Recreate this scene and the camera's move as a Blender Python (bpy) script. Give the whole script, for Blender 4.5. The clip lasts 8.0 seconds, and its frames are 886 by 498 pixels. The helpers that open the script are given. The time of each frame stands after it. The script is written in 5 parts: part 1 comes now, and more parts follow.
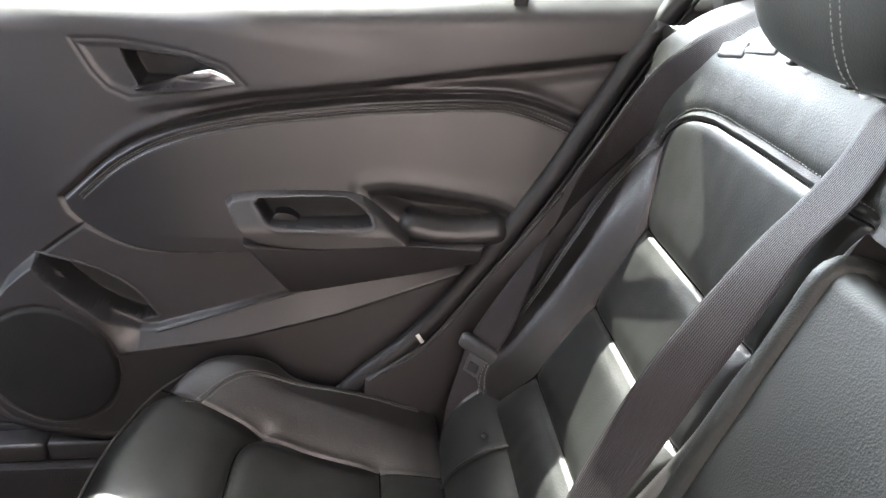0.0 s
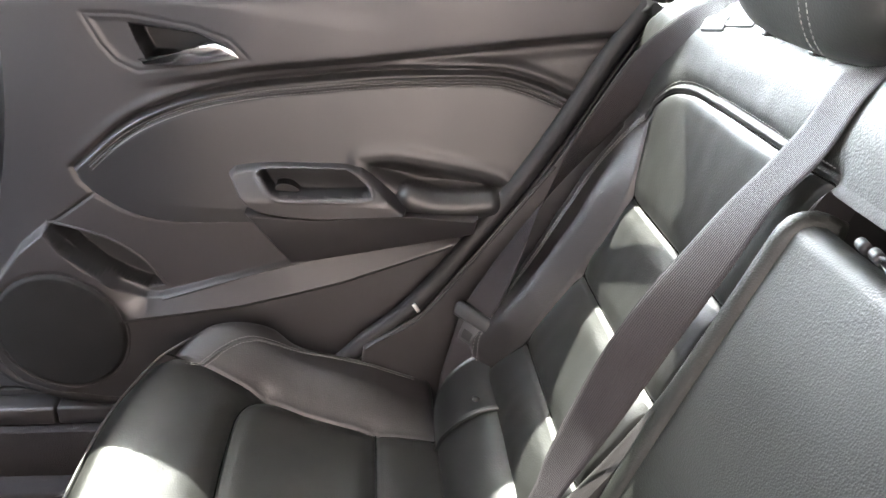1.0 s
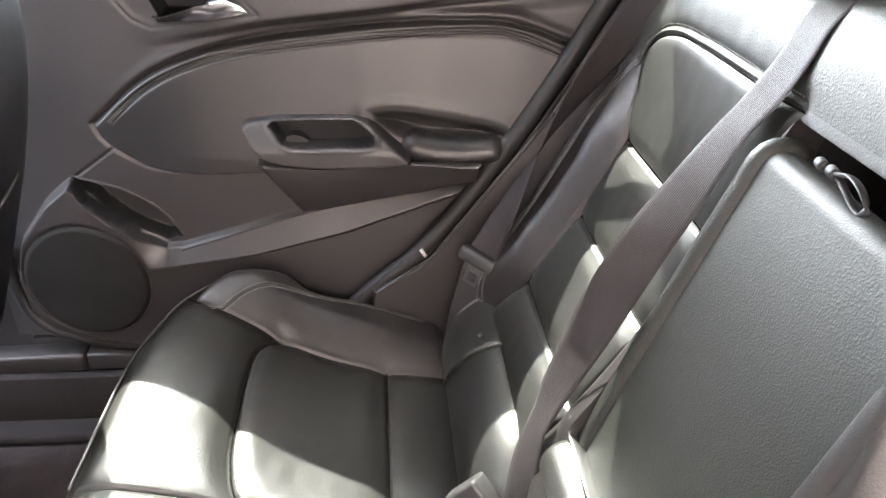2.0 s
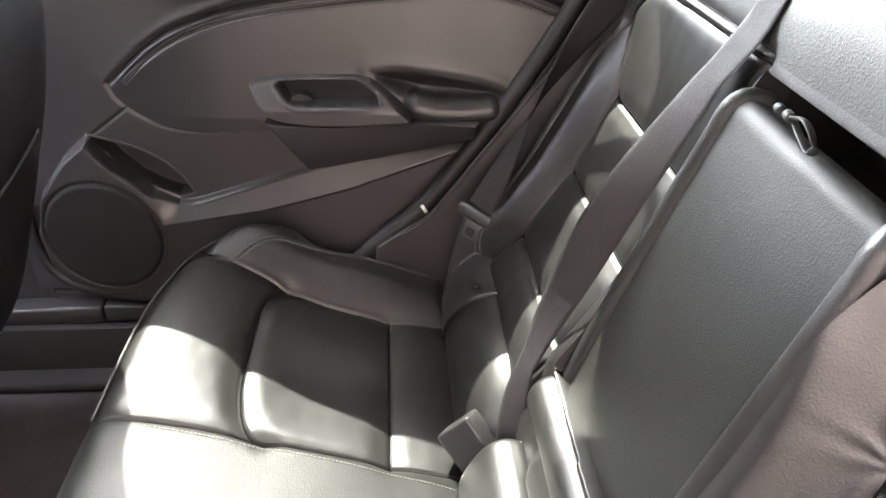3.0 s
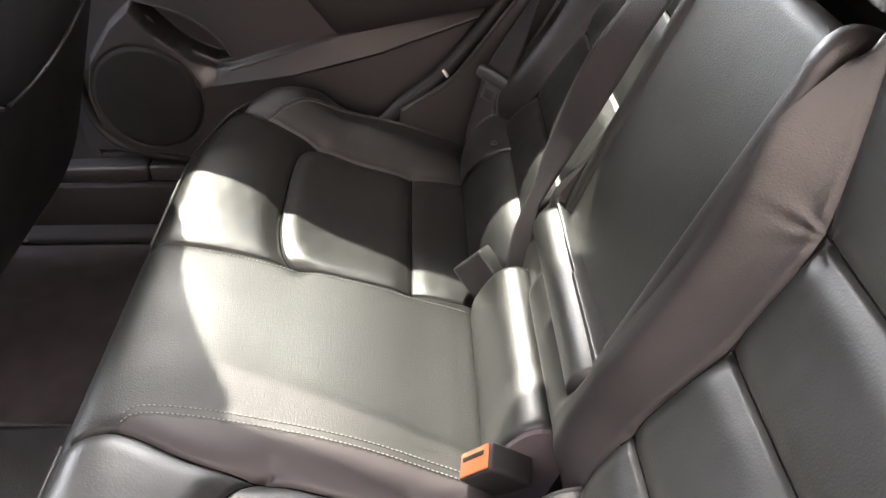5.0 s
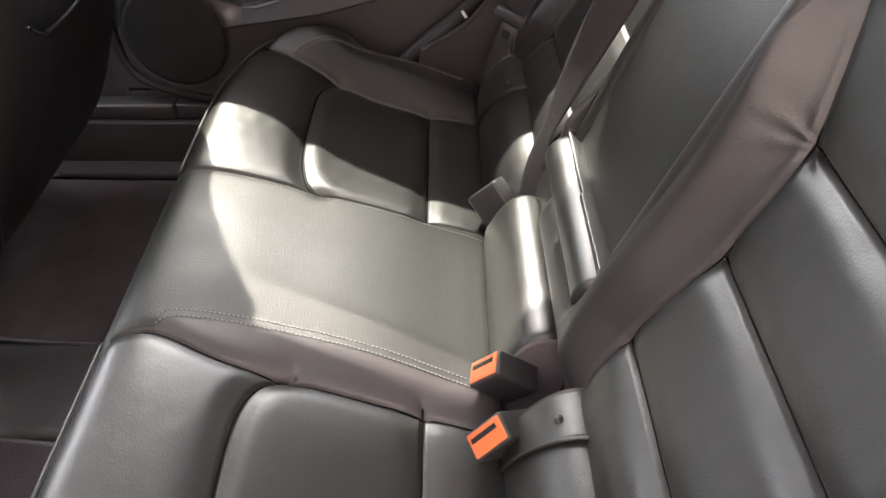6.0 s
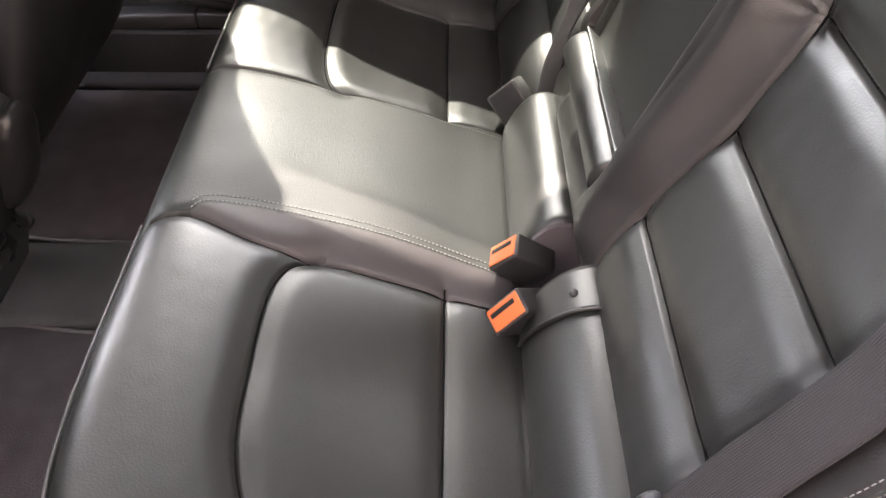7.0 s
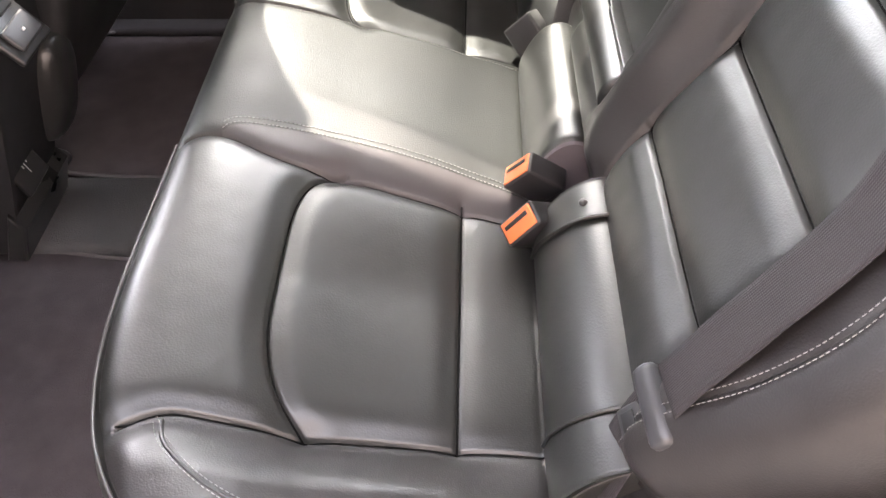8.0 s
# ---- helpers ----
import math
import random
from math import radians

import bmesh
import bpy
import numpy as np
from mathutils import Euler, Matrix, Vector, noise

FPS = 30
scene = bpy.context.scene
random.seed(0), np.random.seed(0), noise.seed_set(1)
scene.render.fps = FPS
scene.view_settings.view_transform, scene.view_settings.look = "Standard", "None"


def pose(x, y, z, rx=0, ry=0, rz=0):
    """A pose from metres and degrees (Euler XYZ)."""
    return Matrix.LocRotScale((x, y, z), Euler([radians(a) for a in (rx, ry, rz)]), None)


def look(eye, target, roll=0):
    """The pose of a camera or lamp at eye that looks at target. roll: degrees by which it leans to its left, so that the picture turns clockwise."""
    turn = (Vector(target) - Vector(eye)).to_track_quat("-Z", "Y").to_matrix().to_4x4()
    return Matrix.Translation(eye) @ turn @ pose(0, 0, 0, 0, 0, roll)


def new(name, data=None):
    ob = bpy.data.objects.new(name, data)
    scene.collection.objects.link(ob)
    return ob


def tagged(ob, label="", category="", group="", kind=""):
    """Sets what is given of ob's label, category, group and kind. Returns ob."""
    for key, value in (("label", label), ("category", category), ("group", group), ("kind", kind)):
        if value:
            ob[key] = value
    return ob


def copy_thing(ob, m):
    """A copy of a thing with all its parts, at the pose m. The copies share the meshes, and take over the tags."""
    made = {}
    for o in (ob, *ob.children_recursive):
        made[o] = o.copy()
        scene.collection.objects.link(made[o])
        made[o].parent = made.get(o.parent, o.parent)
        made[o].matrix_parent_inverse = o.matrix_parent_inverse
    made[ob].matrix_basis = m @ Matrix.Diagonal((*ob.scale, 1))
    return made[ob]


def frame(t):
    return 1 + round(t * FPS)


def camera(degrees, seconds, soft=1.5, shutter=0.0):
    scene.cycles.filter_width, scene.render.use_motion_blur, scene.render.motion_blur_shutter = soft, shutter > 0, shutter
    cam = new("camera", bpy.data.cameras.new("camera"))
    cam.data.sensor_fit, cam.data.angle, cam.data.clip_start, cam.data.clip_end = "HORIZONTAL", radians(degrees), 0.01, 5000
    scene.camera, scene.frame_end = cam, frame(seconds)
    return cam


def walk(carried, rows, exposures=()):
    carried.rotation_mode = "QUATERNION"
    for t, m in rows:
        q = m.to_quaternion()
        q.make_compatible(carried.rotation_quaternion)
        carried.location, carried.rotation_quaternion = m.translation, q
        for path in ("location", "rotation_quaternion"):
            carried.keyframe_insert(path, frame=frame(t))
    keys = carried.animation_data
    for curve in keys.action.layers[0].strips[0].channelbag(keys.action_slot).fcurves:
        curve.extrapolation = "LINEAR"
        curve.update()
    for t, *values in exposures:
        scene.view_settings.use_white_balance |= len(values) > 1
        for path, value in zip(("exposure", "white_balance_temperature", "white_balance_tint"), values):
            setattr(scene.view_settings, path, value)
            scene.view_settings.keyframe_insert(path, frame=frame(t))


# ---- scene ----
cam = camera(60.5, 8.0)
PATH = [
    (0, (-0.027, -0.333, 0.987), (0.191, 1.458, 0.123), 2.6),
    (0.5, (-0.022, -0.358, 0.983), (0.191, 1.432, 0.116), 2.9),
    (1, (-0.016, -0.381, 0.976), (0.186, 1.403, 0.094), 2.9),
    (1.5, (-0.009, -0.409, 0.972), (0.17, 1.354, 0.046), 1.8),
    (3, (0.01, -0.497, 0.976), (0.137, 1.212, -0.055), 1.0),
    (3.5, (0.014, -0.529, 0.975), (0.126, 1.157, -0.094), 0.7),
    (4, (0.011, -0.562, 0.971), (0.109, 1.096, -0.143), 1.0),
    (4.5, (0.011, -0.595, 0.97), (0.093, 1.017, -0.21), 0.9),
    (6, (0.011, -0.699, 0.956), (0.031, 0.816, -0.348), 0.9),
    (6.5, (0.005, -0.733, 0.952), (0.011, 0.743, -0.398), 1.0),
    (7, (0.003, -0.766, 0.941), (-0.013, 0.633, -0.488), 0.0),
    (7.5, (0.006, -0.801, 0.938), (-0.045, 0.556, -0.531), -1.3),
    (8, (0.01, -0.847, 0.933), (-0.063, 0.493, -0.55), -1.8),
]
EXPOSURES = [(0.0, 6.5, 6700, 9), (1.5, 7.1, 6900, 10), (3.0, 6.45, 7050, 12), (4.0, 6.4, 7100, 12), (4.5, 6.1, 7250, 13), (6.5, 5.6, 7350, 15), (8.0, 6.05, 7300, 16)]
walk(cam, [(t, look(eye, target, roll)) for t, eye, target, roll in PATH], EXPOSURES)

# ---- light ----
SUN_WAY = Vector((-0.38, 1.0, 1.26)).normalized()   # towards the sun, over the closed door
world = bpy.data.worlds.new("sky")
scene.world = world
world.use_nodes = True
wn = world.node_tree
sky = wn.nodes.new("ShaderNodeTexSky")
sky.sky_type, sky.sun_disc = "NISHITA", False
sky.air_density, sky.dust_density, sky.ozone_density = 0.5, 0.6, 0.5
sky.sun_elevation = math.asin(SUN_WAY.z)
sky.sun_rotation = math.atan2(SUN_WAY.x, SUN_WAY.y)
wn.nodes["Background"].inputs["Strength"].default_value = 0.15
pale = wn.nodes.new("ShaderNodeHueSaturation")     # thin white haze over the blue
pale.inputs["Saturation"].default_value = 0.4
wn.links.new(sky.outputs["Color"], pale.inputs["Color"])
wn.links.new(pale.outputs["Color"], wn.nodes["Background"].inputs["Color"])
sun_data = bpy.data.lights.new("sun", "SUN")
sun_data.energy, sun_data.angle, sun_data.color = 0.50, radians(0.6), (1.0, 1.0, 0.955)
sun = new("sun", sun_data)
sun.matrix_world = look(SUN_WAY * 30, (0, 0, 0))


# ---- materials ----
def material(name, colour, rough, metal=0.0, grain=0.0, grain_scale=900.0, wear=0.15, wear_scale=9.0, specular=0.5, bump_distance=0.0004, kind="noise", coat=0.0):
    """A surface with broad wear in colour and gloss, and fine relief."""
    m = bpy.data.materials.new(name)
    m.use_nodes = True
    n, link = m.node_tree.nodes, m.node_tree.links.new
    b = n["Principled BSDF"]
    b.inputs["Metallic"].default_value = metal
    b.inputs["Specular IOR Level"].default_value = specular
    b.inputs["Coat Weight"].default_value = coat
    where = n.new("ShaderNodeTexCoord").outputs["Object"]
    broad = n.new("ShaderNodeTexNoise")
    broad.inputs["Scale"].default_value, broad.inputs["Detail"].default_value = wear_scale, 6
    link(where, broad.inputs["Vector"])
    mix = n.new("ShaderNodeMix")
    mix.data_type = "RGBA"
    mix.inputs["A"].default_value = (*[c * (1 - wear) for c in colour], 1)
    mix.inputs["B"].default_value = (*[c * (1 + wear) for c in colour], 1)
    link(broad.outputs["Fac"], mix.inputs["Factor"])
    link(mix.outputs["Result"], b.inputs["Base Color"])
    gloss = n.new("ShaderNodeMapRange")
    gloss.inputs["From Min"].default_value, gloss.inputs["From Max"].default_value = 0.3, 0.7
    gloss.inputs["To Min"].default_value, gloss.inputs["To Max"].default_value = rough * 0.88, min(1.0, rough * 1.12)
    link(broad.outputs["Fac"], gloss.inputs["Value"])
    link(gloss.outputs["Result"], b.inputs["Roughness"])
    if grain:
        if kind == "leather":
            fine = n.new("ShaderNodeTexVoronoi")
            fine.feature = "SMOOTH_F1"
            fine.inputs["Smoothness"].default_value = 0.6
            out = fine.outputs["Distance"]
        else:
            fine = n.new("ShaderNodeTexNoise")
            fine.inputs["Detail"].default_value = 4
            out = fine.outputs["Fac"]
        fine.inputs["Scale"].default_value = grain_scale
        link(where, fine.inputs["Vector"])
        bump = n.new("ShaderNodeBump")
        bump.inputs["Strength"].default_value, bump.inputs["Distance"].default_value = grain, bump_distance
        link(out, bump.inputs["Height"])
        link(bump.outputs["Normal"], b.inputs["Normal"])
    return m


def webbing():
    """Woven strap: lengthwise ribs crossed by fine weft."""
    m = material("grey_webbing", (0.0235, 0.0203, 0.0222), 0.62, wear=0.2, specular=0.3)
    n, link = m.node_tree.nodes, m.node_tree.links.new
    uv = n.new("ShaderNodeUVMap")
    uv.uv_map = "strap"
    wide = n.new("ShaderNodeMapping")
    wide.inputs["Scale"].default_value = (1.0, 21.0, 1.0)
    link(uv.outputs["UV"], wide.inputs["Vector"])
    ribs = n.new("ShaderNodeTexWave")
    ribs.bands_direction = "X"
    ribs.inputs["Scale"].default_value, ribs.inputs["Distortion"].default_value = 7.5, 1.2
    weft = n.new("ShaderNodeTexWave")
    weft.bands_direction = "DIAGONAL"
    weft.inputs["Scale"].default_value = 14.0
    add = n.new("ShaderNodeMath")
    add.operation = "MULTIPLY_ADD"
    add.inputs[1].default_value = 0.5
    link(wide.outputs["Vector"], ribs.inputs["Vector"])
    link(wide.outputs["Vector"], weft.inputs["Vector"])
    link(weft.outputs["Fac"], add.inputs[0])
    link(ribs.outputs["Fac"], add.inputs[2])
    bump = n.new("ShaderNodeBump")
    bump.inputs["Strength"].default_value, bump.inputs["Distance"].default_value = 0.7, 0.0006
    link(add.outputs["Value"], bump.inputs["Height"])
    link(bump.outputs["Normal"], n["Principled BSDF"].inputs["Normal"])
    return m


LEATHER = material("black_leather", (0.0095, 0.0098, 0.0088), 0.43, specular=0.75, grain=0.2, grain_scale=480, kind="leather", bump_distance=0.0006)
GRAINED = material("grained_black_leather", (0.0098, 0.0106, 0.0089), 0.52, specular=0.46, grain=0.34, grain_scale=600, kind="leather", bump_distance=0.0008)
BOLSTER = material("grey_brown_vinyl", (0.0115, 0.0097, 0.0096), 0.44, specular=0.75, grain=0.3, grain_scale=600, kind="leather", bump_distance=0.0006)
GUSSET = material("plain_grey_vinyl", (0.041, 0.0355, 0.0365), 0.5, grain=0.2, grain_scale=900)
PLASTIC = material("soft_black_plastic", (0.0240, 0.0220, 0.0232), 0.46, specular=0.7, grain=0.2, grain_scale=1400)
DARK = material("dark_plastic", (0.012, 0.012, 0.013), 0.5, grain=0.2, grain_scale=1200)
VINYL = material("door_vinyl", (0.0135, 0.0127, 0.0134), 0.44, specular=0.65, grain=0.2, grain_scale=700, kind="leather")
GLOSS = material("satin_black_plastic", (0.018, 0.018, 0.018), 0.3)
RUBBER = material("black_rubber_and_shade", (0.008, 0.008, 0.009), 0.6)
CARPET = material("charcoal_carpet", (0.036, 0.034, 0.036), 0.95, grain=1.0, grain_scale=500, bump_distance=0.003, specular=0.1)
MAT = material("charcoal_mat_pile", (0.066, 0.057, 0.061), 0.95, wear=0.35, wear_scale=26, grain=1.0, grain_scale=650, bump_distance=0.003, specular=0.1)
CHROME = material("chrome", (0.75, 0.75, 0.76), 0.12, metal=1.0, wear=0.03)
STEEL = material("brushed_steel", (0.5, 0.5, 0.5), 0.3, metal=1.0)
GUNMETAL = material("dark_steel", (0.10, 0.10, 0.102), 0.4, metal=0.8)
ORANGE = material("orange_plastic", (0.66, 0.155, 0.055), 0.4)
THREAD = material("grey_thread", (0.23, 0.227, 0.218), 0.8, wear=0.2, wear_scale=60)
FABRIC = material("grey_purple_fabric", (0.078, 0.066, 0.073), 0.8, grain=0.6, grain_scale=1500)
WEBBING = webbing()
HEADLINER = material("grey_headliner", (0.62, 0.575, 0.53), 0.95, grain=0.4)
PAINT = material("white_car_paint", (0.6, 0.6, 0.6), 0.25, coat=0.5)
CONCRETE = material("worn_asphalt", (0.12, 0.117, 0.112), 0.9, grain=0.6, grain_scale=60, bump_distance=0.01)
GRILLE = material("black_grille", (0.010, 0.010, 0.010), 0.7, specular=0.25, grain=0.8, grain_scale=900, kind="leather", bump_distance=0.001)
WALL = material("added_wall_brown", (0.25, 0.205, 0.18), 0.9, grain=0.5, grain_scale=120, wear_scale=1.5)
BUTTON = material("grey_button", (0.034, 0.034, 0.036), 0.36)
BUCKLE = material("black_buckle_plastic", (0.022, 0.021, 0.022), 0.42, grain=0.2)
LABEL = material("white_label", (0.7, 0.7, 0.68), 0.5)
PIPING = material("grey_piping", (0.055, 0.054, 0.052), 0.45)
SEAM_SHADE = material("seam_groove_shade", (0.0035, 0.0035, 0.0035), 0.9, specular=0.1)
BINDING = material("grey_binding", (0.085, 0.078, 0.081), 0.75)
HUMP = material("worn_hump_carpet", (0.045, 0.045, 0.047), 0.55, wear=0.6, wear_scale=14, grain=1.0, grain_scale=420, bump_distance=0.002, specular=0.5)


def thin_glass(name, tint):
    """Tinted pane: clear film with mirror gloss at grazing angles."""
    m = bpy.data.materials.new(name)
    m.use_nodes = True
    n, link = m.node_tree.nodes, m.node_tree.links.new
    n.remove(n["Principled BSDF"])
    clear, gloss, mix, rim = n.new("ShaderNodeBsdfTransparent"), n.new("ShaderNodeBsdfGlossy"), n.new("ShaderNodeMixShader"), n.new("ShaderNodeFresnel")
    clear.inputs["Color"].default_value = (*tint, 1)
    gloss.inputs["Roughness"].default_value = 0.0
    rim.inputs["IOR"].default_value = 1.45
    link(rim.outputs["Fac"], mix.inputs["Fac"])
    link(clear.outputs["BSDF"], mix.inputs[1])
    link(gloss.outputs["BSDF"], mix.inputs[2])
    link(mix.outputs["Shader"], n["Material Output"].inputs["Surface"])
    return m


GLASS = thin_glass("tinted_glass", (0.92, 0.945, 0.93))
SHADED_GLASS = thin_glass("shaded_glass", (0.13, 0.14, 0.135))
SCREEN_GLASS = thin_glass("windscreen_glass", (0.72, 0.76, 0.74))


# ---- mesh helpers ----
def empty(name, at=(0, 0, 0)):
    ob = new(name)
    ob.location = at
    ob.empty_display_size = 0.05
    return ob


def link_mesh(name, mesh, mat, parent=None, label="", smooth=True):
    mesh.materials.append(mat)
    if smooth:
        mesh.polygons.foreach_set("use_smooth", [True] * len(mesh.polygons))
    ob = new(name, mesh)
    if parent is not None:
        ob.parent = parent
        ob.matrix_parent_inverse = Matrix.Translation(parent.location).inverted() if parent.parent is None else Matrix.Identity(4)
    return tagged(ob, label)


def part(name, bm, mat, parent=None, label="", smooth=True):
    mesh = bpy.data.meshes.new(name)
    bmesh.ops.recalc_face_normals(bm, faces=bm.faces)
    bm.to_mesh(mesh)
    bm.free()
    return link_mesh(name, mesh, mat, parent, label, smooth)


def raw(name, verts, faces, mat, parent=None, label="", smooth=True):
    mesh = bpy.data.meshes.new(name)
    mesh.from_pydata([tuple(v) for v in verts], [], faces)
    mesh.update()
    return link_mesh(name, mesh, mat, parent, label, smooth)


def ripple(u, v, size, seed):
    """Slow unevenness of stretched hide, between about -1 and 1."""
    rng = np.random.RandomState(seed)
    out = np.zeros(np.shape(u))
    for k in range(9):
        w, f, p = rng.uniform(0, 2 * math.pi), rng.uniform(0.6, 1.9) * 2 * math.pi / size, rng.uniform(0, 6.28)
        out = out + np.sin(f * (math.cos(w) * u + math.sin(w) * v) + p)
    return out / 4.5


def smooth01(v):
    v = np.clip(v, 0, 1)
    return v * v * (3 - 2 * v)


def spline(points, n):
    """n points evenly along a smooth curve through the control points."""
    p = np.array(points, float)
    p = np.vstack([2 * p[0] - p[1], p, 2 * p[-1] - p[-2]])
    out = []
    for i in range(1, len(p) - 2):
        for t in np.linspace(0, 1, 24, endpoint=False):
            a, b, c, d = p[i - 1:i + 3]
            out.append(0.5 * (2 * b + (c - a) * t + (2 * a - 5 * b + 4 * c - d) * t * t + (3 * b - a - 3 * c + d) * t ** 3))
    out = np.array(out + [p[-2]])
    far = np.r_[0, np.cumsum(np.linalg.norm(np.diff(out, axis=0), axis=1))]
    at = np.linspace(0, far[-1], n)
    return np.stack([np.interp(at, far, out[:, k]) for k in range(out.shape[1])], 1)


def distance(px, py, line):
    """Distance of every (px, py) to a polyline."""
    best = np.full(px.shape, 9.0)
    for (ax, ay), (bx, by) in zip(line[:-1], line[1:]):
        dx, dy = bx - ax, by - ay
        t = np.clip(((px - ax) * dx + (py - ay) * dy) / (dx * dx + dy * dy + 1e-12), 0, 1)
        best = np.minimum(best, np.hypot(px - ax - t * dx, py - ay - t * dy))
    return best


def dense(line):
    return [tuple(q) for q in spline(line, 36)]


def tube(name, points, radius, mat, parent=None, label="", sides=8, n=60, flat=1.0, smooth=True):
    p = spline(points, n)
    along = np.gradient(p, axis=0)
    along /= np.linalg.norm(along, axis=1)[:, None] + 1e-12
    verts, faces = [], []
    up = np.array((0.3, 0.2, 1.0))
    for q, a in zip(p, along):
        s = np.cross(a, up)
        s /= np.linalg.norm(s)
        u = np.cross(s, a)
        for k in range(sides):
            w = 2 * math.pi * k / sides
            verts.append(q + radius * (math.cos(w) * s + flat * math.sin(w) * u))
    for i in range(n - 1):
        for k in range(sides):
            l = (k + 1) % sides
            faces.append((i * sides + k, i * sides + l, (i + 1) * sides + l, (i + 1) * sides + k))
    faces += [tuple(range(sides))[::-1], tuple((n - 1) * sides + k for k in range(sides))]
    return raw(name, verts, faces, mat, parent, label)


def ribbon(name, points, facing, width, mat, parent=None, label="", n=80, thick=0.0016):
    """A flat strap along the points; facing: the way its face looks at each of them."""
    p, f = spline(points, n), spline(facing, n)
    t = np.gradient(p, axis=0)
    a = np.cross(t, f)
    a /= np.linalg.norm(a, axis=1)[:, None] + 1e-12
    up = np.cross(t, a)
    up /= np.linalg.norm(up, axis=1)[:, None] + 1e-12
    verts, faces, m = [], [], 9
    ring = [(-1 + 2 * k / (m - 1), 1) for k in range(m)] + [(1 - 2 * k / (m - 1), -1) for k in range(m)]
    for q, s, u in zip(p, a, up):
        for k, side in ring:
            h = thick * (0.5 if abs(k) < 0.9 else 0.25)
            verts.append(q + s * k * width / 2 + u * side * h)
    r = len(ring)
    for i in range(n - 1):
        for k in range(r):
            l = (k + 1) % r
            faces.append((i * r + k, i * r + l, (i + 1) * r + l, (i + 1) * r + k))
    faces += [tuple(range(r))[::-1], tuple((n - 1) * r + k for k in range(r))]
    ob = raw(name, verts, faces, mat, parent, label, smooth=True)
    uv = ob.data.uv_layers.new(name="strap")
    pos = [((i % r) if (i % r) < m else 2 * m - 1 - (i % r)) for i in range(len(verts))]
    far = np.r_[0, np.cumsum(np.linalg.norm(np.diff(p, axis=0), axis=1))]
    for loop in ob.data.loops:
        uv.data[loop.index].uv = (pos[loop.vertex_index] / (m - 1), far[loop.vertex_index // r])
    return ob


def stitches(name, line, parent, length=0.0034, gap=0.0018, r=0.0005):
    """A row of short raised threads along the line, joined into one part."""
    d = np.array(line, float)
    total = np.sum(np.linalg.norm(np.diff(d, axis=0), axis=1))
    n = max(2, int(total / (length + gap)))
    p = spline(d, n * 3 + 1)
    verts, faces = [], []
    for i in range(n):
        a, b = p[3 * i], p[3 * i + 2]
        t = (b - a) / (np.linalg.norm(b - a) + 1e-12)
        s = np.cross(t, (0.31, 0.22, 0.92))
        s /= np.linalg.norm(s)
        u = np.cross(s, t)
        base = len(verts)
        for q, k in ((a, 0.5), (a + (b - a) * 0.25, 1), (a + (b - a) * 0.75, 1), (b, 0.5)):
            for w in range(6):
                verts.append(q + k * r * (math.cos(w * math.pi / 3) * s + math.sin(w * math.pi / 3) * u))
        for j in range(3):
            for w in range(6):
                v = (w + 1) % 6
                faces.append((base + 6 * j + w, base + 6 * j + v, base + 6 * j + 6 + v, base + 6 * j + 6 + w))
    ob = raw(name, verts, faces, THREAD, parent, "pale grey double stitching")
    return tagged(ob, kind="stuff")


def grid_parts(points, region, names, mat, parent, labels={}):
    """Cuts a grid of points (rows x columns x 3) into one mesh for each region number."""
    nu, nv = points.shape[:2]
    flat = points.reshape(-1, 3)
    made = {}
    for number, name in names.items():
        rows, cols = np.nonzero(region == number)
        if not len(rows):
            continue
        quad = np.stack([rows * nv + cols, rows * nv + cols + 1, (rows + 1) * nv + cols + 1, (rows + 1) * nv + cols], 1)
        used, index = np.unique(quad, return_inverse=True)
        mesh = bpy.data.meshes.new(name)
        mesh.from_pydata(flat[used].tolist(), [], index.reshape(-1, 4).tolist())
        mesh.update()
        made[number] = link_mesh(name, mesh, mat[number] if isinstance(mat, dict) else mat, parent, labels.get(number, ""))
        mesh.set_sharp_from_angle(angle=radians(48))
    return made


def box(bm, lo, hi, bevel=0.0, m=None):
    made = bmesh.ops.create_cube(bm, size=1.0)["verts"]
    lo, hi = Vector(lo), Vector(hi)
    for v in made:
        v.co = Vector([lo[k] + (v.co[k] + 0.5) * (hi[k] - lo[k]) for k in range(3)])
    if bevel:
        edges = list({e for v in made for e in v.link_edges})
        made = [v for v in bmesh.ops.bevel(bm, geom=edges, offset=bevel, segments=3, profile=0.5, affect="EDGES")["verts"]]
    if m is not None:
        for v in set(made):
            v.co = m @ v.co
    return bm


def box_part(name, lo, hi, mat, parent=None, label="", bevel=0.004, m=None):
    return part(name, box(bmesh.new(), lo, hi, bevel, m), mat, parent, label)


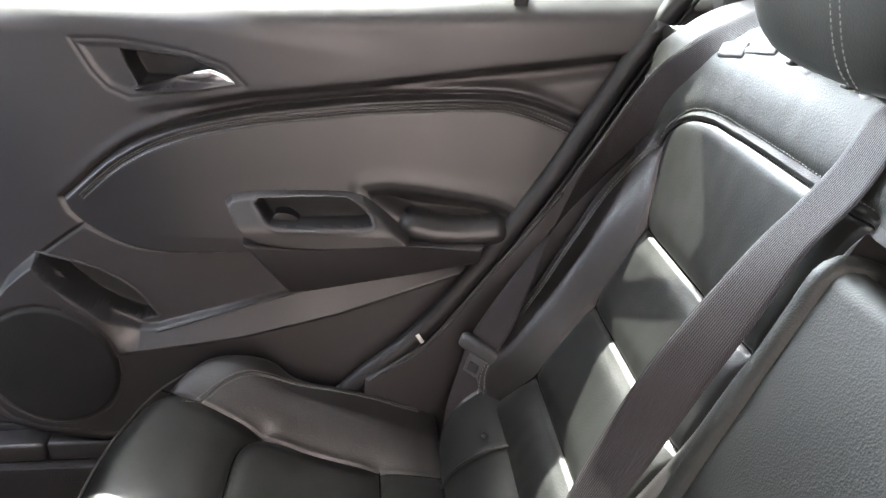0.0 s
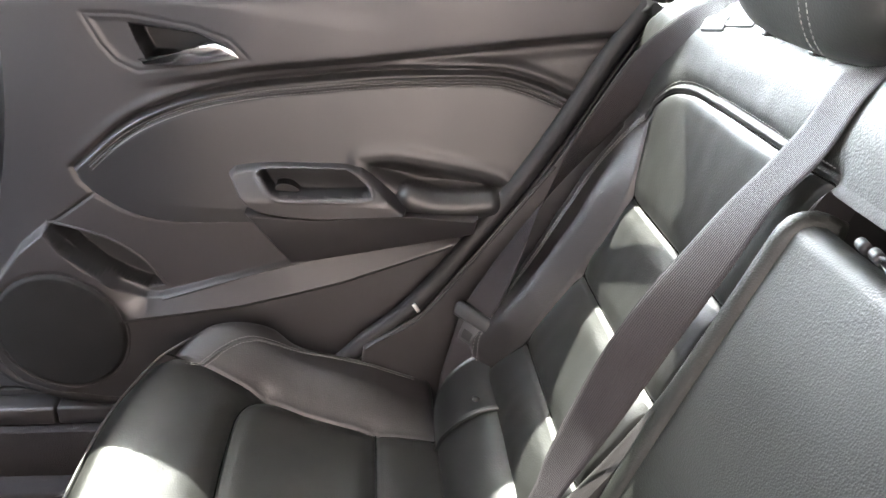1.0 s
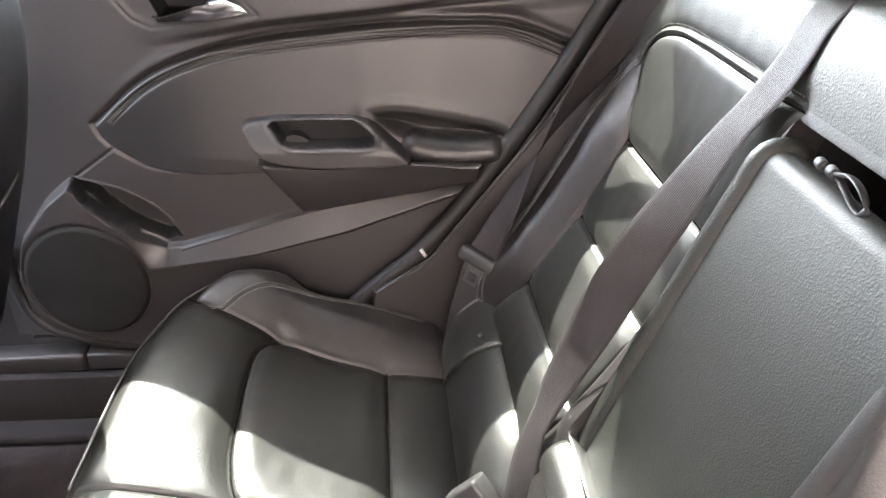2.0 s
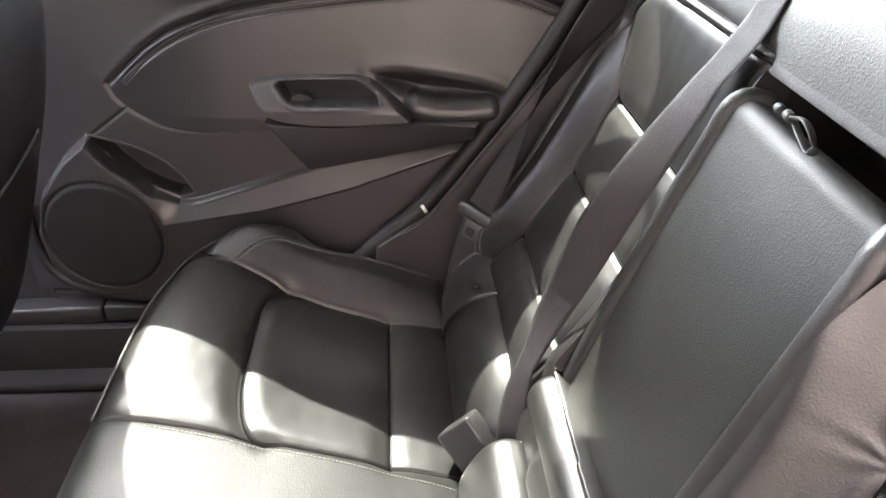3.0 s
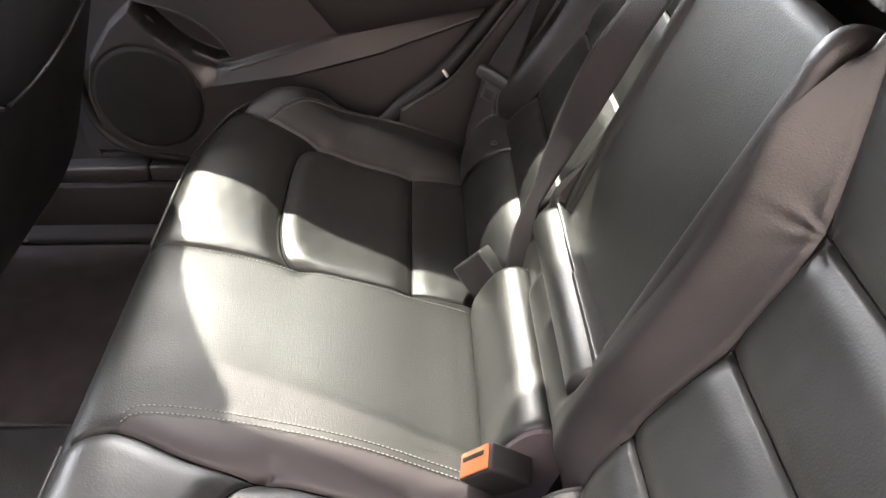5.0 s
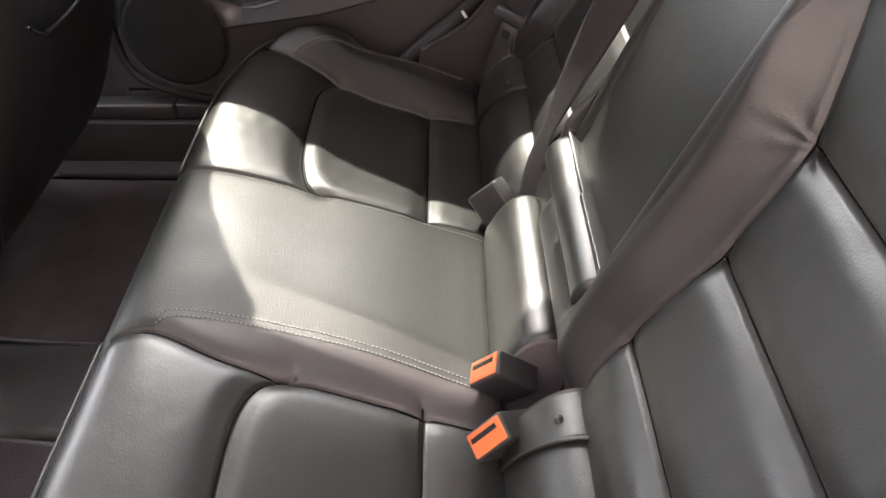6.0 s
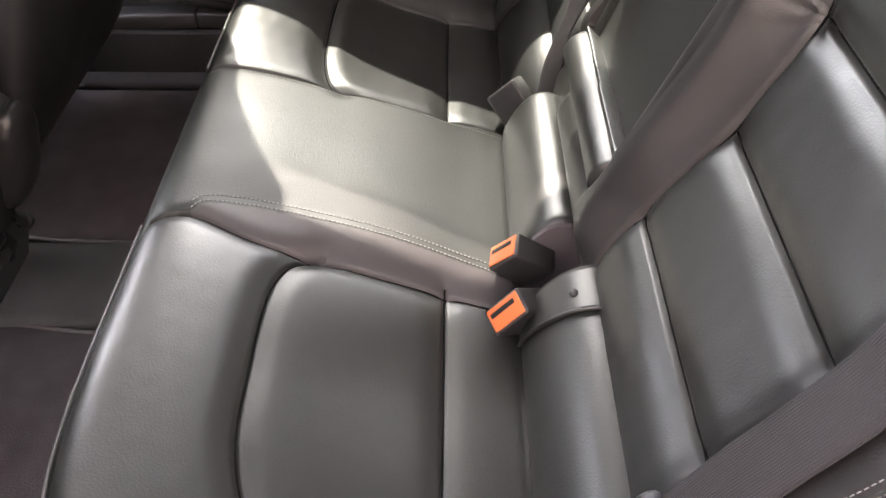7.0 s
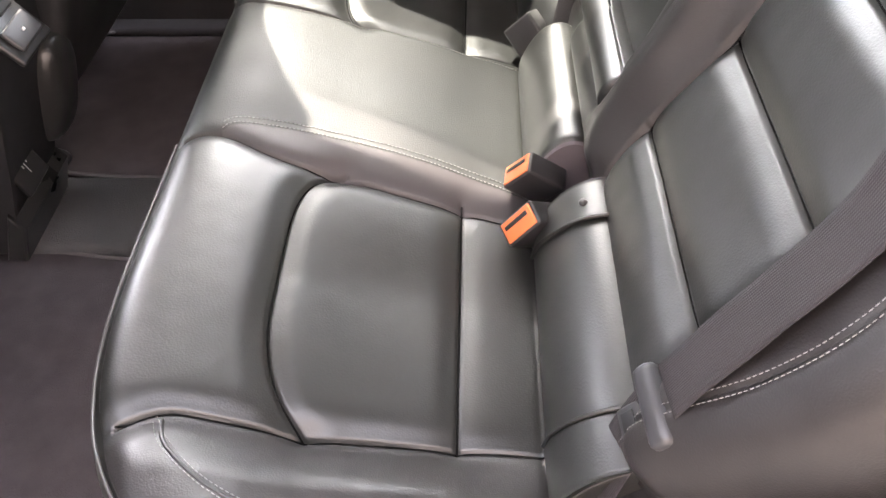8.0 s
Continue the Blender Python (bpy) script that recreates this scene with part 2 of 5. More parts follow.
def prism(name, outline, lift, y0, y1, mat, parent=None, label="", bevel=0.004, segments=3):
    """An outline in x and z, extruded from depth y1 (outer) to y0 (inner, rounded); lift(x, z) gives the surface that y is counted from."""
    bm = bmesh.new()
    front = [bm.verts.new((x, y0, z)) for x, z in outline]
    back = [bm.verts.new((x, y1, z)) for x, z in outline]
    n = len(outline)
    face = bm.faces.new(front)
    bm.faces.new(back[::-1])
    for i in range(n):
        bm.faces.new((front[i], back[i], back[(i + 1) % n], front[(i + 1) % n]))
    if bevel:
        bmesh.ops.bevel(bm, geom=list(face.edges), offset=bevel, segments=segments, profile=0.5, affect="EDGES")
    for v in bm.verts:
        v.co.y += lift(v.co.x, v.co.z)
    bmesh.ops.triangulate(bm, faces=[f for f in bm.faces if len(f.verts) > 4])
    ob = part(name, bm, mat, parent, label)
    ob.data.set_sharp_from_angle(angle=radians(50))
    return ob


# ---- ground and car body ----
def signed(px, pz, outline):
    """Signed distance to a closed outline, negative inside."""
    o = list(outline)
    d = distance(px, pz, o + o[:1])
    inside = np.zeros(px.shape, bool)
    for (ax, az), (bx, bz) in zip(o, o[1:] + o[:1]):
        cross = ((az > pz) != (bz > pz)) & (px < (bx - ax) * (pz - az) / (bz - az + 1e-12) + ax)
        inside ^= cross
    return np.where(inside, -d, d)


def structure(ob, label, category):
    return tagged(ob, label, category, kind="structure")


bm = bmesh.new()
bmesh.ops.create_grid(bm, x_segments=2, y_segments=2, size=400)
for v in bm.verts:
    v.co.z = -0.24
structure(part("ground", bm, CONCRETE), "worn grey asphalt ground outside the car", "ground")

# Unseen wall, added to block low sky and throw back warm light.
structure(box_part("wall_added_outside", (-9.0, -2.3, -0.24), (9.0, -2.1, 2.7), WALL, bevel=0.01), "unseen plain brown wall added across from the open door to hold back sky light", "wall")
structure(box_part("floor", (-1.97, -0.70, -0.06), (0.9, 0.70, 0.0), CARPET, bevel=0), "charcoal carpeted car floor", "floor")
structure(box_part("wall_front", (-2.0, -0.78, 0.0), (-1.95, 0.78, 0.86), DARK, bevel=0), "dark front bulkhead under the windscreen", "wall")
structure(box_part("wall_rear", (0.62, -0.70, 0.0), (0.66, 0.70, 0.84), DARK, bevel=0), "dark bulkhead behind the rear seat", "wall")
structure(box_part("parcel_shelf", (0.46, -0.66, 0.84), (1.05, 0.66, 0.868), CARPET, bevel=0.003), "charcoal parcel shelf behind the rear seat", "shelf")


def roof():
    bm = bmesh.new()
    nx, ny = 30, 22
    top = {}
    for layer in (0, 1):
        for i in range(nx + 1):
            for j in range(ny + 1):
                x = -1.30 + 2.12 * i / nx
                y = (-0.575 + 1.15 * j / ny) * (1 + 0.06 * float(smooth01((x - 0.55) / 0.05)))
                z = 1.285 - 0.05 * (abs(y) / 0.575) ** 3 - 0.10 * max(0.0, (x - 0.1) / 0.6) ** 2 - 0.05 * max(0.0, (-0.6 - x) / 0.7) ** 2
                top[layer, i, j] = bm.verts.new((x, y, z + 0.03 * layer))
    for layer in (0, 1):
        for i in range(nx):
            for j in range(ny):
                bm.faces.new([top[layer, i + a, j + b] for a, b in ((0, 0), (1, 0), (1, 1), (0, 1))])
    for i in range(nx):
        for j in (0, ny):
            bm.faces.new([top[0, i, j], top[0, i + 1, j], top[1, i + 1, j], top[1, i, j]])
    for j in range(ny):
        for i in (0, nx):
            bm.faces.new([top[0, i, j], top[0, i, j + 1], top[1, i, j + 1], top[1, i, j]])
    return structure(part("ceiling", bm, HEADLINER), "pale grey fabric headliner under the roof", "ceiling")


roof()


def screen(name, foot, head, mat, label):
    """A sloping pane across the car: foot and head give x, half width and z of its lower and upper edge."""
    bm = bmesh.new()
    rows = []
    for k in range(9):
        x, w, z = [a + (b - a) * k / 8 for a, b in zip(foot, head)]
        rows.append([(x - 0.10 * (foot[0] < 0) * (1 - (v / w) ** 2) + 0.10 * (foot[0] > 0) * (1 - (v / w) ** 2), v, z) for v in np.linspace(-w, w, 13)])
    grid = [[[bm.verts.new((x, y, z + lift)) for x, y, z in row] for row in rows] for lift in (0.0, 0.005)]
    for layer in grid:
        for a, b in zip(layer, layer[1:]):
            for j in range(12):
                bm.faces.new((a[j], a[j + 1], b[j + 1], b[j]))
    ob = structure(part(name, bm, mat), label, "car window")
    ob.visible_shadow = False
    return ob


# Unseen panes, added with tints that dim the sky light on the seats.
screen("window_rear", (1.28, 0.60, 0.87), (0.69, 0.54, 1.165), SHADED_GLASS, "unseen dark tinted rear window behind the parcel shelf")
screen("window_front", (-2.0, 0.70, 0.86), (-1.30, 0.56, 1.215), SCREEN_GLASS, "unseen lightly tinted windscreen in front of the cabin")


def door_plane(x, z=0):
    return 0.675 - 0.095 * x


# body sides: pillars and rails round the window openings
def side_piece(name, outline, y0, y1, label, mat=PLASTIC):
    ob = prism(name, outline, lambda x, z: 0.0, y0, y1, mat, bevel=0.004)
    return structure(ob, label, "pillar")


side_piece("pillar_b_right", [(-0.75, 0.84), (-0.503, 0.84), (-0.511, 1.11), (-0.507, 1.20), (-0.490, 1.30), (-0.72, 1.30)], 0.66, 0.70, "dark trimmed pillar beside the rear door")
side_piece("pillar_b_base", [(-0.80, 0.10), (-0.56, 0.10), (-0.56, 0.84), (-0.75, 0.84)], 0.752, 0.80, "dark trimmed pillar beside the rear door")
side_piece("pillar_c_right", [(0.43, 0.80), (1.05, 0.80), (1.05, 0.90), (0.60, 1.19), (0.10, 1.22), (0.04, 1.195), (0.233, 1.105), (0.40, 1.02)], 0.60, 0.68, "dark trimmed rear roof pillar")
side_piece("pillar_c_left", [(0.36, 0.30), (1.05, 0.30), (1.05, 0.90), (0.55, 1.13), (0.02, 1.13), (0.22, 1.03)], -0.72, -0.66, "dark trimmed rear roof pillar")
side_piece("pillar_b_left", [(-0.75, 0.10), (-0.56, 0.10), (-0.54, 1.17), (-0.72, 1.17)], -0.78, -0.68, "dark trimmed pillar beside the open doorway")
side_piece("front_side_right", [(-2.0, 0.0), (-0.64, 0.0), (-0.64, 0.84), (-2.0, 0.80)], 0.74, 0.80, "dark lower side of the front cabin")
side_piece("front_side_left", [(-2.0, 0.0), (-0.64, 0.0), (-0.64, 0.84), (-2.0, 0.80)], -0.80, -0.74, "dark lower side of the front cabin")
side_piece("roof_rail_right", [(-1.30, 1.14), (-0.60, 1.205), (-0.30, 1.212), (-0.146, 1.192), (-0.02, 1.143), (0.063, 1.108), (0.256, 1.025), (0.45, 0.94), (0.62, 0.94), (0.60, 1.19), (-0.10, 1.262), (-0.60, 1.262), (-1.30, 1.20)], 0.575, 0.60, "grey roof rail over the rear door", HEADLINER)
side_piece("roof_rail_left", [(-1.30, 1.10), (-0.60, 1.155), (0.60, 1.10), (0.60, 1.15), (-0.60, 1.20), (-1.30, 1.15)], -0.61, -0.565, "grey roof rail over the open doorway", HEADLINER)
side_piece("sill_right", [(-0.80, -0.08), (0.62, -0.08), (0.62, 0.168), (-0.80, 0.150)], 0.742, 0.80, "dark plastic sill under the closed door")
side_piece("wheel_arch_right", [(0.11, 0.0), (0.62, 0.0), (0.62, 0.60), (0.30, 0.45), (0.13, 0.27)], 0.52, 0.70, "dark wheel arch trim behind the seat")
side_piece("wheel_arch_left", [(0.11, 0.0), (0.62, 0.0), (0.62, 0.60), (0.30, 0.45), (0.13, 0.27)], -0.70, -0.54, "dark wheel arch trim behind the seat")
# The open door leaf is out of view; added to block low front-left sky.
side_piece("open_door_left", [(-0.62, 0.14), (-0.56, 0.14), (-0.56, 0.84), (-0.62, 0.84)], -1.62, -0.80, "unseen dark trimmed rear door standing open beside the doorway")
side_piece("sill_left", [(-0.64, -0.06), (0.62, -0.06), (0.62, 0.13), (-0.64, 0.13)], -0.78, -0.70, "dark plastic door sill at the open doorway")


# ---- rear seat cushion ----
FRONT_SEAM = dense([(-0.150, 0.172), (-0.178, 0.200), (-0.193, 0.265), (-0.196, 0.34), (-0.195, 0.42), (-0.188, 0.48), (-0.160, 0.522)])
FRONT_LEFT = dense([(-0.146, 0.152), (-0.177, 0.171), (-0.193, 0.203), (-0.199, 0.250), (-0.200, 0.330), (-0.198, 0.390), (-0.188, 0.437), (-0.172, 0.472), (-0.148, 0.503)])
REAR_SEAM = [(-0.002, 0.165), (-0.002, 0.495)]
BOLSTER_SEAM = dense([(-0.300, 0.560), (-0.249, 0.545), (-0.16, 0.522), (-0.09, 0.508), (0.0, 0.492), (0.086, 0.486)])
BOLSTER_LEFT = dense([(-0.300, 0.526), (-0.262, 0.507), (-0.212, 0.505), (-0.148, 0.503), (-0.085, 0.497), (0.0, 0.494), (0.086, 0.492)])
MID_RIGHT_TOP = dense([(-0.345, 0.182), (-0.30, 0.178), (-0.14, 0.163), (0.086, 0.142)])
MID_RIGHT_LOW = dense([(-0.345, 0.184), (-0.30, 0.183), (-0.14, 0.180), (0.086, 0.165)])
MID_LEFT_TOP = dense([(-0.345, -0.137), (-0.297, -0.121), (-0.277, -0.108), (-0.183, -0.106), (-0.049, -0.119), (0.086, -0.146)])
MID_LEFT_LOW = dense([(-0.345, -0.139), (-0.297, -0.127), (-0.223, -0.150), (-0.154, -0.158), (-0.006, -0.176), (0.086, -0.192)])
PROFILE = [(-0.330, 0.03), (-0.350, 0.16), (-0.364, 0.265), (-0.360, 0.315), (-0.338, 0.343), (-0.305, 0.347), (-0.24, 0.333), (-0.13, 0.299), (0.0, 0.262), (0.055, 0.249), (0.083, 0.240), (0.090, 0.225), (0.092, 0.17)]


def col(line, k):
    return [p[k] for p in line]


def bolster_edge(x, y):
    return np.where(y > 0, np.interp(x, col(BOLSTER_SEAM, 0), col(BOLSTER_SEAM, 1)), np.interp(x, col(BOLSTER_LEFT, 0), col(BOLSTER_LEFT, 1)))


def cushion_height(x, y, z, top):
    """Height of the upholstery over the plain profile."""
    a = np.abs(y)
    z = z - 0.016 * smooth01((a - 0.18) / 0.15) * smooth01((x + 0.28) / 0.2) * top
    z = z + np.interp(x, (-0.33, -0.26, -0.15, 0.0, 0.08), (0.006, 0.013, 0.029, 0.047, 0.040)) * smooth01((a - bolster_edge(x, y)) / 0.07) * top
    z = z + top * (0.0005 * ripple(x, y, 0.17, 3) + 0.0002 * ripple(x, y, 0.05, 4)) * (0.25 + 0.75 * smooth01((a - 0.15) / 0.05))
    lt, ll = np.interp(x, col(MID_LEFT_TOP, 0), col(MID_LEFT_TOP, 1)), np.interp(x, col(MID_LEFT_LOW, 0), col(MID_LEFT_LOW, 1))
    rt, rl = np.interp(x, col(MID_RIGHT_TOP, 0), col(MID_RIGHT_TOP, 1)), np.interp(x, col(MID_RIGHT_LOW, 0), col(MID_RIGHT_LOW, 1))
    mid = np.clip((y - ll) / (lt - ll + 0.002), 0, 1) * np.clip((rl - y) / (rl - rt + 0.002), 0, 1)
    z = z + 0.022 * mid * smooth01((x + 0.34) / 0.40) * top
    for s in (1, -1):
        for line, deep in ((FRONT_SEAM if s > 0 else FRONT_LEFT, 1.0), (REAR_SEAM, 0.85), (BOLSTER_SEAM if s > 0 else BOLSTER_LEFT, 1.0)):
            d = distance(x, y, [(p, s * q) for p, q in line])
            z = z - top * deep * (0.0085 * np.exp(-(d / 0.017) ** 2) + 0.0055 * np.exp(-(d / 0.0026) ** 2))
    for line in (MID_RIGHT_LOW, MID_LEFT_LOW):
        d = distance(x, y, line)
        z = z - top * (0.004 * np.exp(-(d / 0.012) ** 2) + 0.006 * np.exp(-(d / 0.0026) ** 2))
    return z


def rear_cushion():
    seat = empty("rear_seat_cushion", (0, 0, 0.0))
    nu, nv = 440, 760
    p = spline(PROFILE, nu)
    y = np.linspace(-0.645, 0.645, nv)
    px, yy = np.meshgrid(p[:, 0], y, indexing="ij")
    pz = np.repeat(p[:, 1][:, None], nv, 1)
    a = np.abs(yy)
    shift = 0.031 * (np.maximum(0, a - 0.25) / 0.278) ** 4
    x = px + shift * smooth01((-0.08 - px) / 0.24)
    top = smooth01((pz - 0.20) / 0.10) * np.where(px > 0.083, np.clip((0.092 - px) / 0.009, 0, 1), 1)
    z = cushion_height(x, yy, pz, top)
    seam = pz - 0.334
    front = px < -0.34
    x = x + np.where(front & (px < -0.345), 0.004 * np.exp(-(seam / 0.0035) ** 2), 0)
    edge = np.clip((a - 0.598) / 0.047, 0, 1)
    z = z - (1 - np.sqrt(np.maximum(0, 1 - edge ** 2))) * 0.045
    pts = np.stack([x, yy, z], 2)
    # closes the sides down to the floor
    side = []
    for j, k in ((0, -1), (nv - 1, 1)):
        col_ = pts[:, j].copy()
        col_[:, 2] = np.minimum(col_[:, 2], 0.03)
        side.append(col_)
    pts = np.concatenate([side[0][:, None], pts, side[1][:, None]], 1)
    cx, cy, cz = [0.25 * (pts[:-1, :-1, k] + pts[1:, :-1, k] + pts[:-1, 1:, k] + pts[1:, 1:, k]) for k in range(3)]
    region = np.zeros(cx.shape, int)
    rl, ll = np.interp(cx, col(MID_RIGHT_LOW, 0), col(MID_RIGHT_LOW, 1)), np.interp(cx, col(MID_LEFT_LOW, 0), col(MID_LEFT_LOW, 1))
    lt = np.interp(cx, col(MID_LEFT_TOP, 0), col(MID_LEFT_TOP, 1))
    ab = np.abs(cy)
    xf = np.where(cy > 0, np.interp(ab, col(FRONT_SEAM, 1), col(FRONT_SEAM, 0)), np.interp(ab, col(FRONT_LEFT, 1), col(FRONT_LEFT, 0)))
    bol = bolster_edge(cx, cy)
    local = np.where(cx < xf, 1, np.where(cx < -0.002, 2, 3))
    local = np.where((ab > bol) & (cx > -0.30), 4, local)
    region = np.where(cy > rl, local, np.where(cy < ll, local + 10, np.where((cy < lt) & (cx > -0.297), 6, 5)))
    crown_row = np.argmin(np.hypot(p[:, 0] + 0.350, p[:, 1] - 0.334))
    region = np.where(np.arange(nu - 1)[:, None] < crown_row, 7, region)
    names = {1: "front_pad", 2: "centre_panel", 3: "rear_strip", 4: "side_bolster", 11: "front_pad", 12: "centre_panel", 13: "rear_strip", 14: "side_bolster", 5: "middle_pad", 6: "gusset", 7: "front_skirt"}
    grid_parts(pts, region, names, {k: {5: GRAINED, 6: GUSSET, 4: BOLSTER, 14: BOLSTER}.get(k, LEATHER) for k in names}, seat, {6: "plain grey leather gusset", 5: "smooth grained leather middle pad"})
    # welts and stitching
    crown_index = int(np.argmax(p[:, 1]))

    def made_height(u, v):
        j = int(np.argmin(np.abs(y - v))) + 1
        return float(np.interp(u, pts[crown_index:-20, j, 0], pts[crown_index:-20, j, 2]))

    def on(line, lift=0.0008):
        return [(u, v, made_height(u, v) + lift) for u, v in line]

    # Near-black cords paint the shade at the bottom of the seam grooves.
    for line in (MID_RIGHT_LOW[3:], MID_LEFT_LOW[4:]):
        tube("seam", on(line, 0.0002), 0.0013, SEAM_SHADE, seat, n=90, sides=6)
    for s in (1, -1):
        for line in (FRONT_SEAM[1:] if s > 0 else FRONT_LEFT[1:], REAR_SEAM, BOLSTER_SEAM if s > 0 else BOLSTER_LEFT):
            line = spline([(u, s * v) for u, v in line], 60)
            tube("seam", on(line, 0.0002), 0.0013, SEAM_SHADE, seat, n=110, sides=6)
    for k in (0.001, 0.011):
        left = spline([(q[0], q[1] + k) for q in MID_LEFT_TOP[4:]], 40)
        stitches("stitching", on(left + np.array((0, 0.002))), seat, r=0.0006)
    right = spline([(q[0], q[1] - 0.006) for q in MID_RIGHT_TOP[5:]], 40)
    stitches("stitching", on(right), seat)
    for s in (1, -1):
        crown = spline(PROFILE, 400)
        crown = crown[np.argmin(np.hypot(crown[:, 0] + 0.350, crown[:, 1] - 0.334))]
        edge_line = []
        for v in np.linspace(0.19 if s > 0 else 0.14, 0.61, 40):
            k = 0.031 * (max(0, v - 0.25) / 0.278) ** 4
            edge_line.append((crown[0] + k * float(smooth01((-0.08 - crown[0]) / 0.24)) - 0.001, s * v, crown[1] + 0.002 + 0.008 * float(smooth01((v - 0.489) / 0.075)) - (1 - math.sqrt(max(0, 1 - np.clip((v - 0.598) / 0.047, 0, 1) ** 2))) * 0.045))
        tube("piping", edge_line, 0.0017, PIPING, seat, n=60, sides=6)
        for k in (0.0, 0.008):
            row = spline([(-0.268, 0.512 + (0.02 if s > 0 else 0) + k), (-0.243 - k * 0.7, 0.545 + k * 0.7), (-0.206, 0.576 + k), (-0.16, 0.594 + k), (-0.10, 0.602 + k), (-0.03, 0.603 + k), (0.06, 0.600 + k)], 60)
            stitches("stitching", [(u, s * v, made_height(u, s * v) + 0.0006) for u, v in row], seat)
        welt = [(u, s * v, made_height(u, s * v) - 0.0004) for u, v in spline([(-0.262, 0.516 + (0.02 if s > 0 else 0)), (-0.246, 0.548), (-0.206, 0.580), (-0.16, 0.598), (-0.10, 0.606), (-0.03, 0.607), (0.06, 0.604)], 60)]
        tube("piping", welt, 0.0022, LEATHER, seat, n=80, sides=6)
    return tagged(seat, "black leather rear bench cushion with stitched seams", "car seat")


rear_cushion()


# ---- rolls at the foot of the backrest ----
def roll(name, y0, y1, profile, label, parent, soft=0.02, sag=0.0):
    p = spline(profile, 40)
    ys = np.concatenate([y0 + soft * (1 - np.cos(np.linspace(0, math.pi / 2, 8))), np.linspace(y0 + soft, y1 - soft, 20)[1:-1], (y1 - soft * (1 - np.cos(np.linspace(0, math.pi / 2, 8))))[::-1]])
    base = np.array((0.13, 0.25))
    verts, faces = [], []
    for y in ys:
        d = min(y - y0, y1 - y)
        k = 1 if d >= soft else 0.90 + 0.10 * math.sqrt(max(0, 1 - ((soft - d) / soft) ** 2))
        k -= sag * max(0.0, 1 - (y - y0) / 0.09) ** 2
        for q in p:
            r = base + (q - base) * k
            verts.append((r[0], y, r[1]))
    n = len(p)
    for i in range(len(ys) - 1):
        for j in range(n - 1):
            faces.append((i * n + j, (i + 1) * n + j, (i + 1) * n + j + 1, i * n + j + 1))
    faces += [tuple(range(n)), tuple(range((len(ys) - 1) * n, len(ys) * n))[::-1]]
    ob = raw(name, verts, faces, LEATHER, parent, label)
    ob.data.set_sharp_from_angle(angle=radians(60))
    return ob


SIDE_ROLL = [(0.130, 0.16), (0.092, 0.19), (0.087, 0.235), (0.092, 0.275), (0.107, 0.309), (0.130, 0.335), (0.156, 0.347), (0.180, 0.343)]
MID_ROLL = [(0.130, 0.16), (0.086, 0.21), (0.080, 0.262), (0.090, 0.295), (0.110, 0.326), (0.133, 0.338), (0.155, 0.330), (0.175, 0.300)]

# ---- backrests ----
BACK = [(0.150, 0.315), (0.160, 0.360), (0.192, 0.416), (0.256, 0.522), (0.302, 0.632), (0.335, 0.782), (0.349, 0.840), (0.368, 0.874), (0.405, 0.890), (0.450, 0.882), (0.462, 0.80)]
INNER_CREASE = dense([(0.210, 0.34), (0.197, 0.416), (0.195, 0.522), (0.188, 0.632), (0.150, 0.745), (0.136, 0.776)])
OUTER_CREASE = dense([(0.505, 0.35), (0.476, 0.416), (0.472, 0.522), (0.465, 0.632), (0.496, 0.728)])
UPPER_SEAM = dense([(0.505, 0.722), (0.490, 0.742), (0.454, 0.768), (0.405, 0.780), (0.34, 0.783), (0.132, 0.783)])
OUTER_STITCH = dense([(0.528, 0.335), (0.533, 0.37), (0.545, 0.42), (0.557, 0.47), (0.563, 0.53), (0.558, 0.58), (0.546, 0.63), (0.526, 0.68), (0.505, 0.722)])
LEVELS = (0.416, 0.522, 0.632)


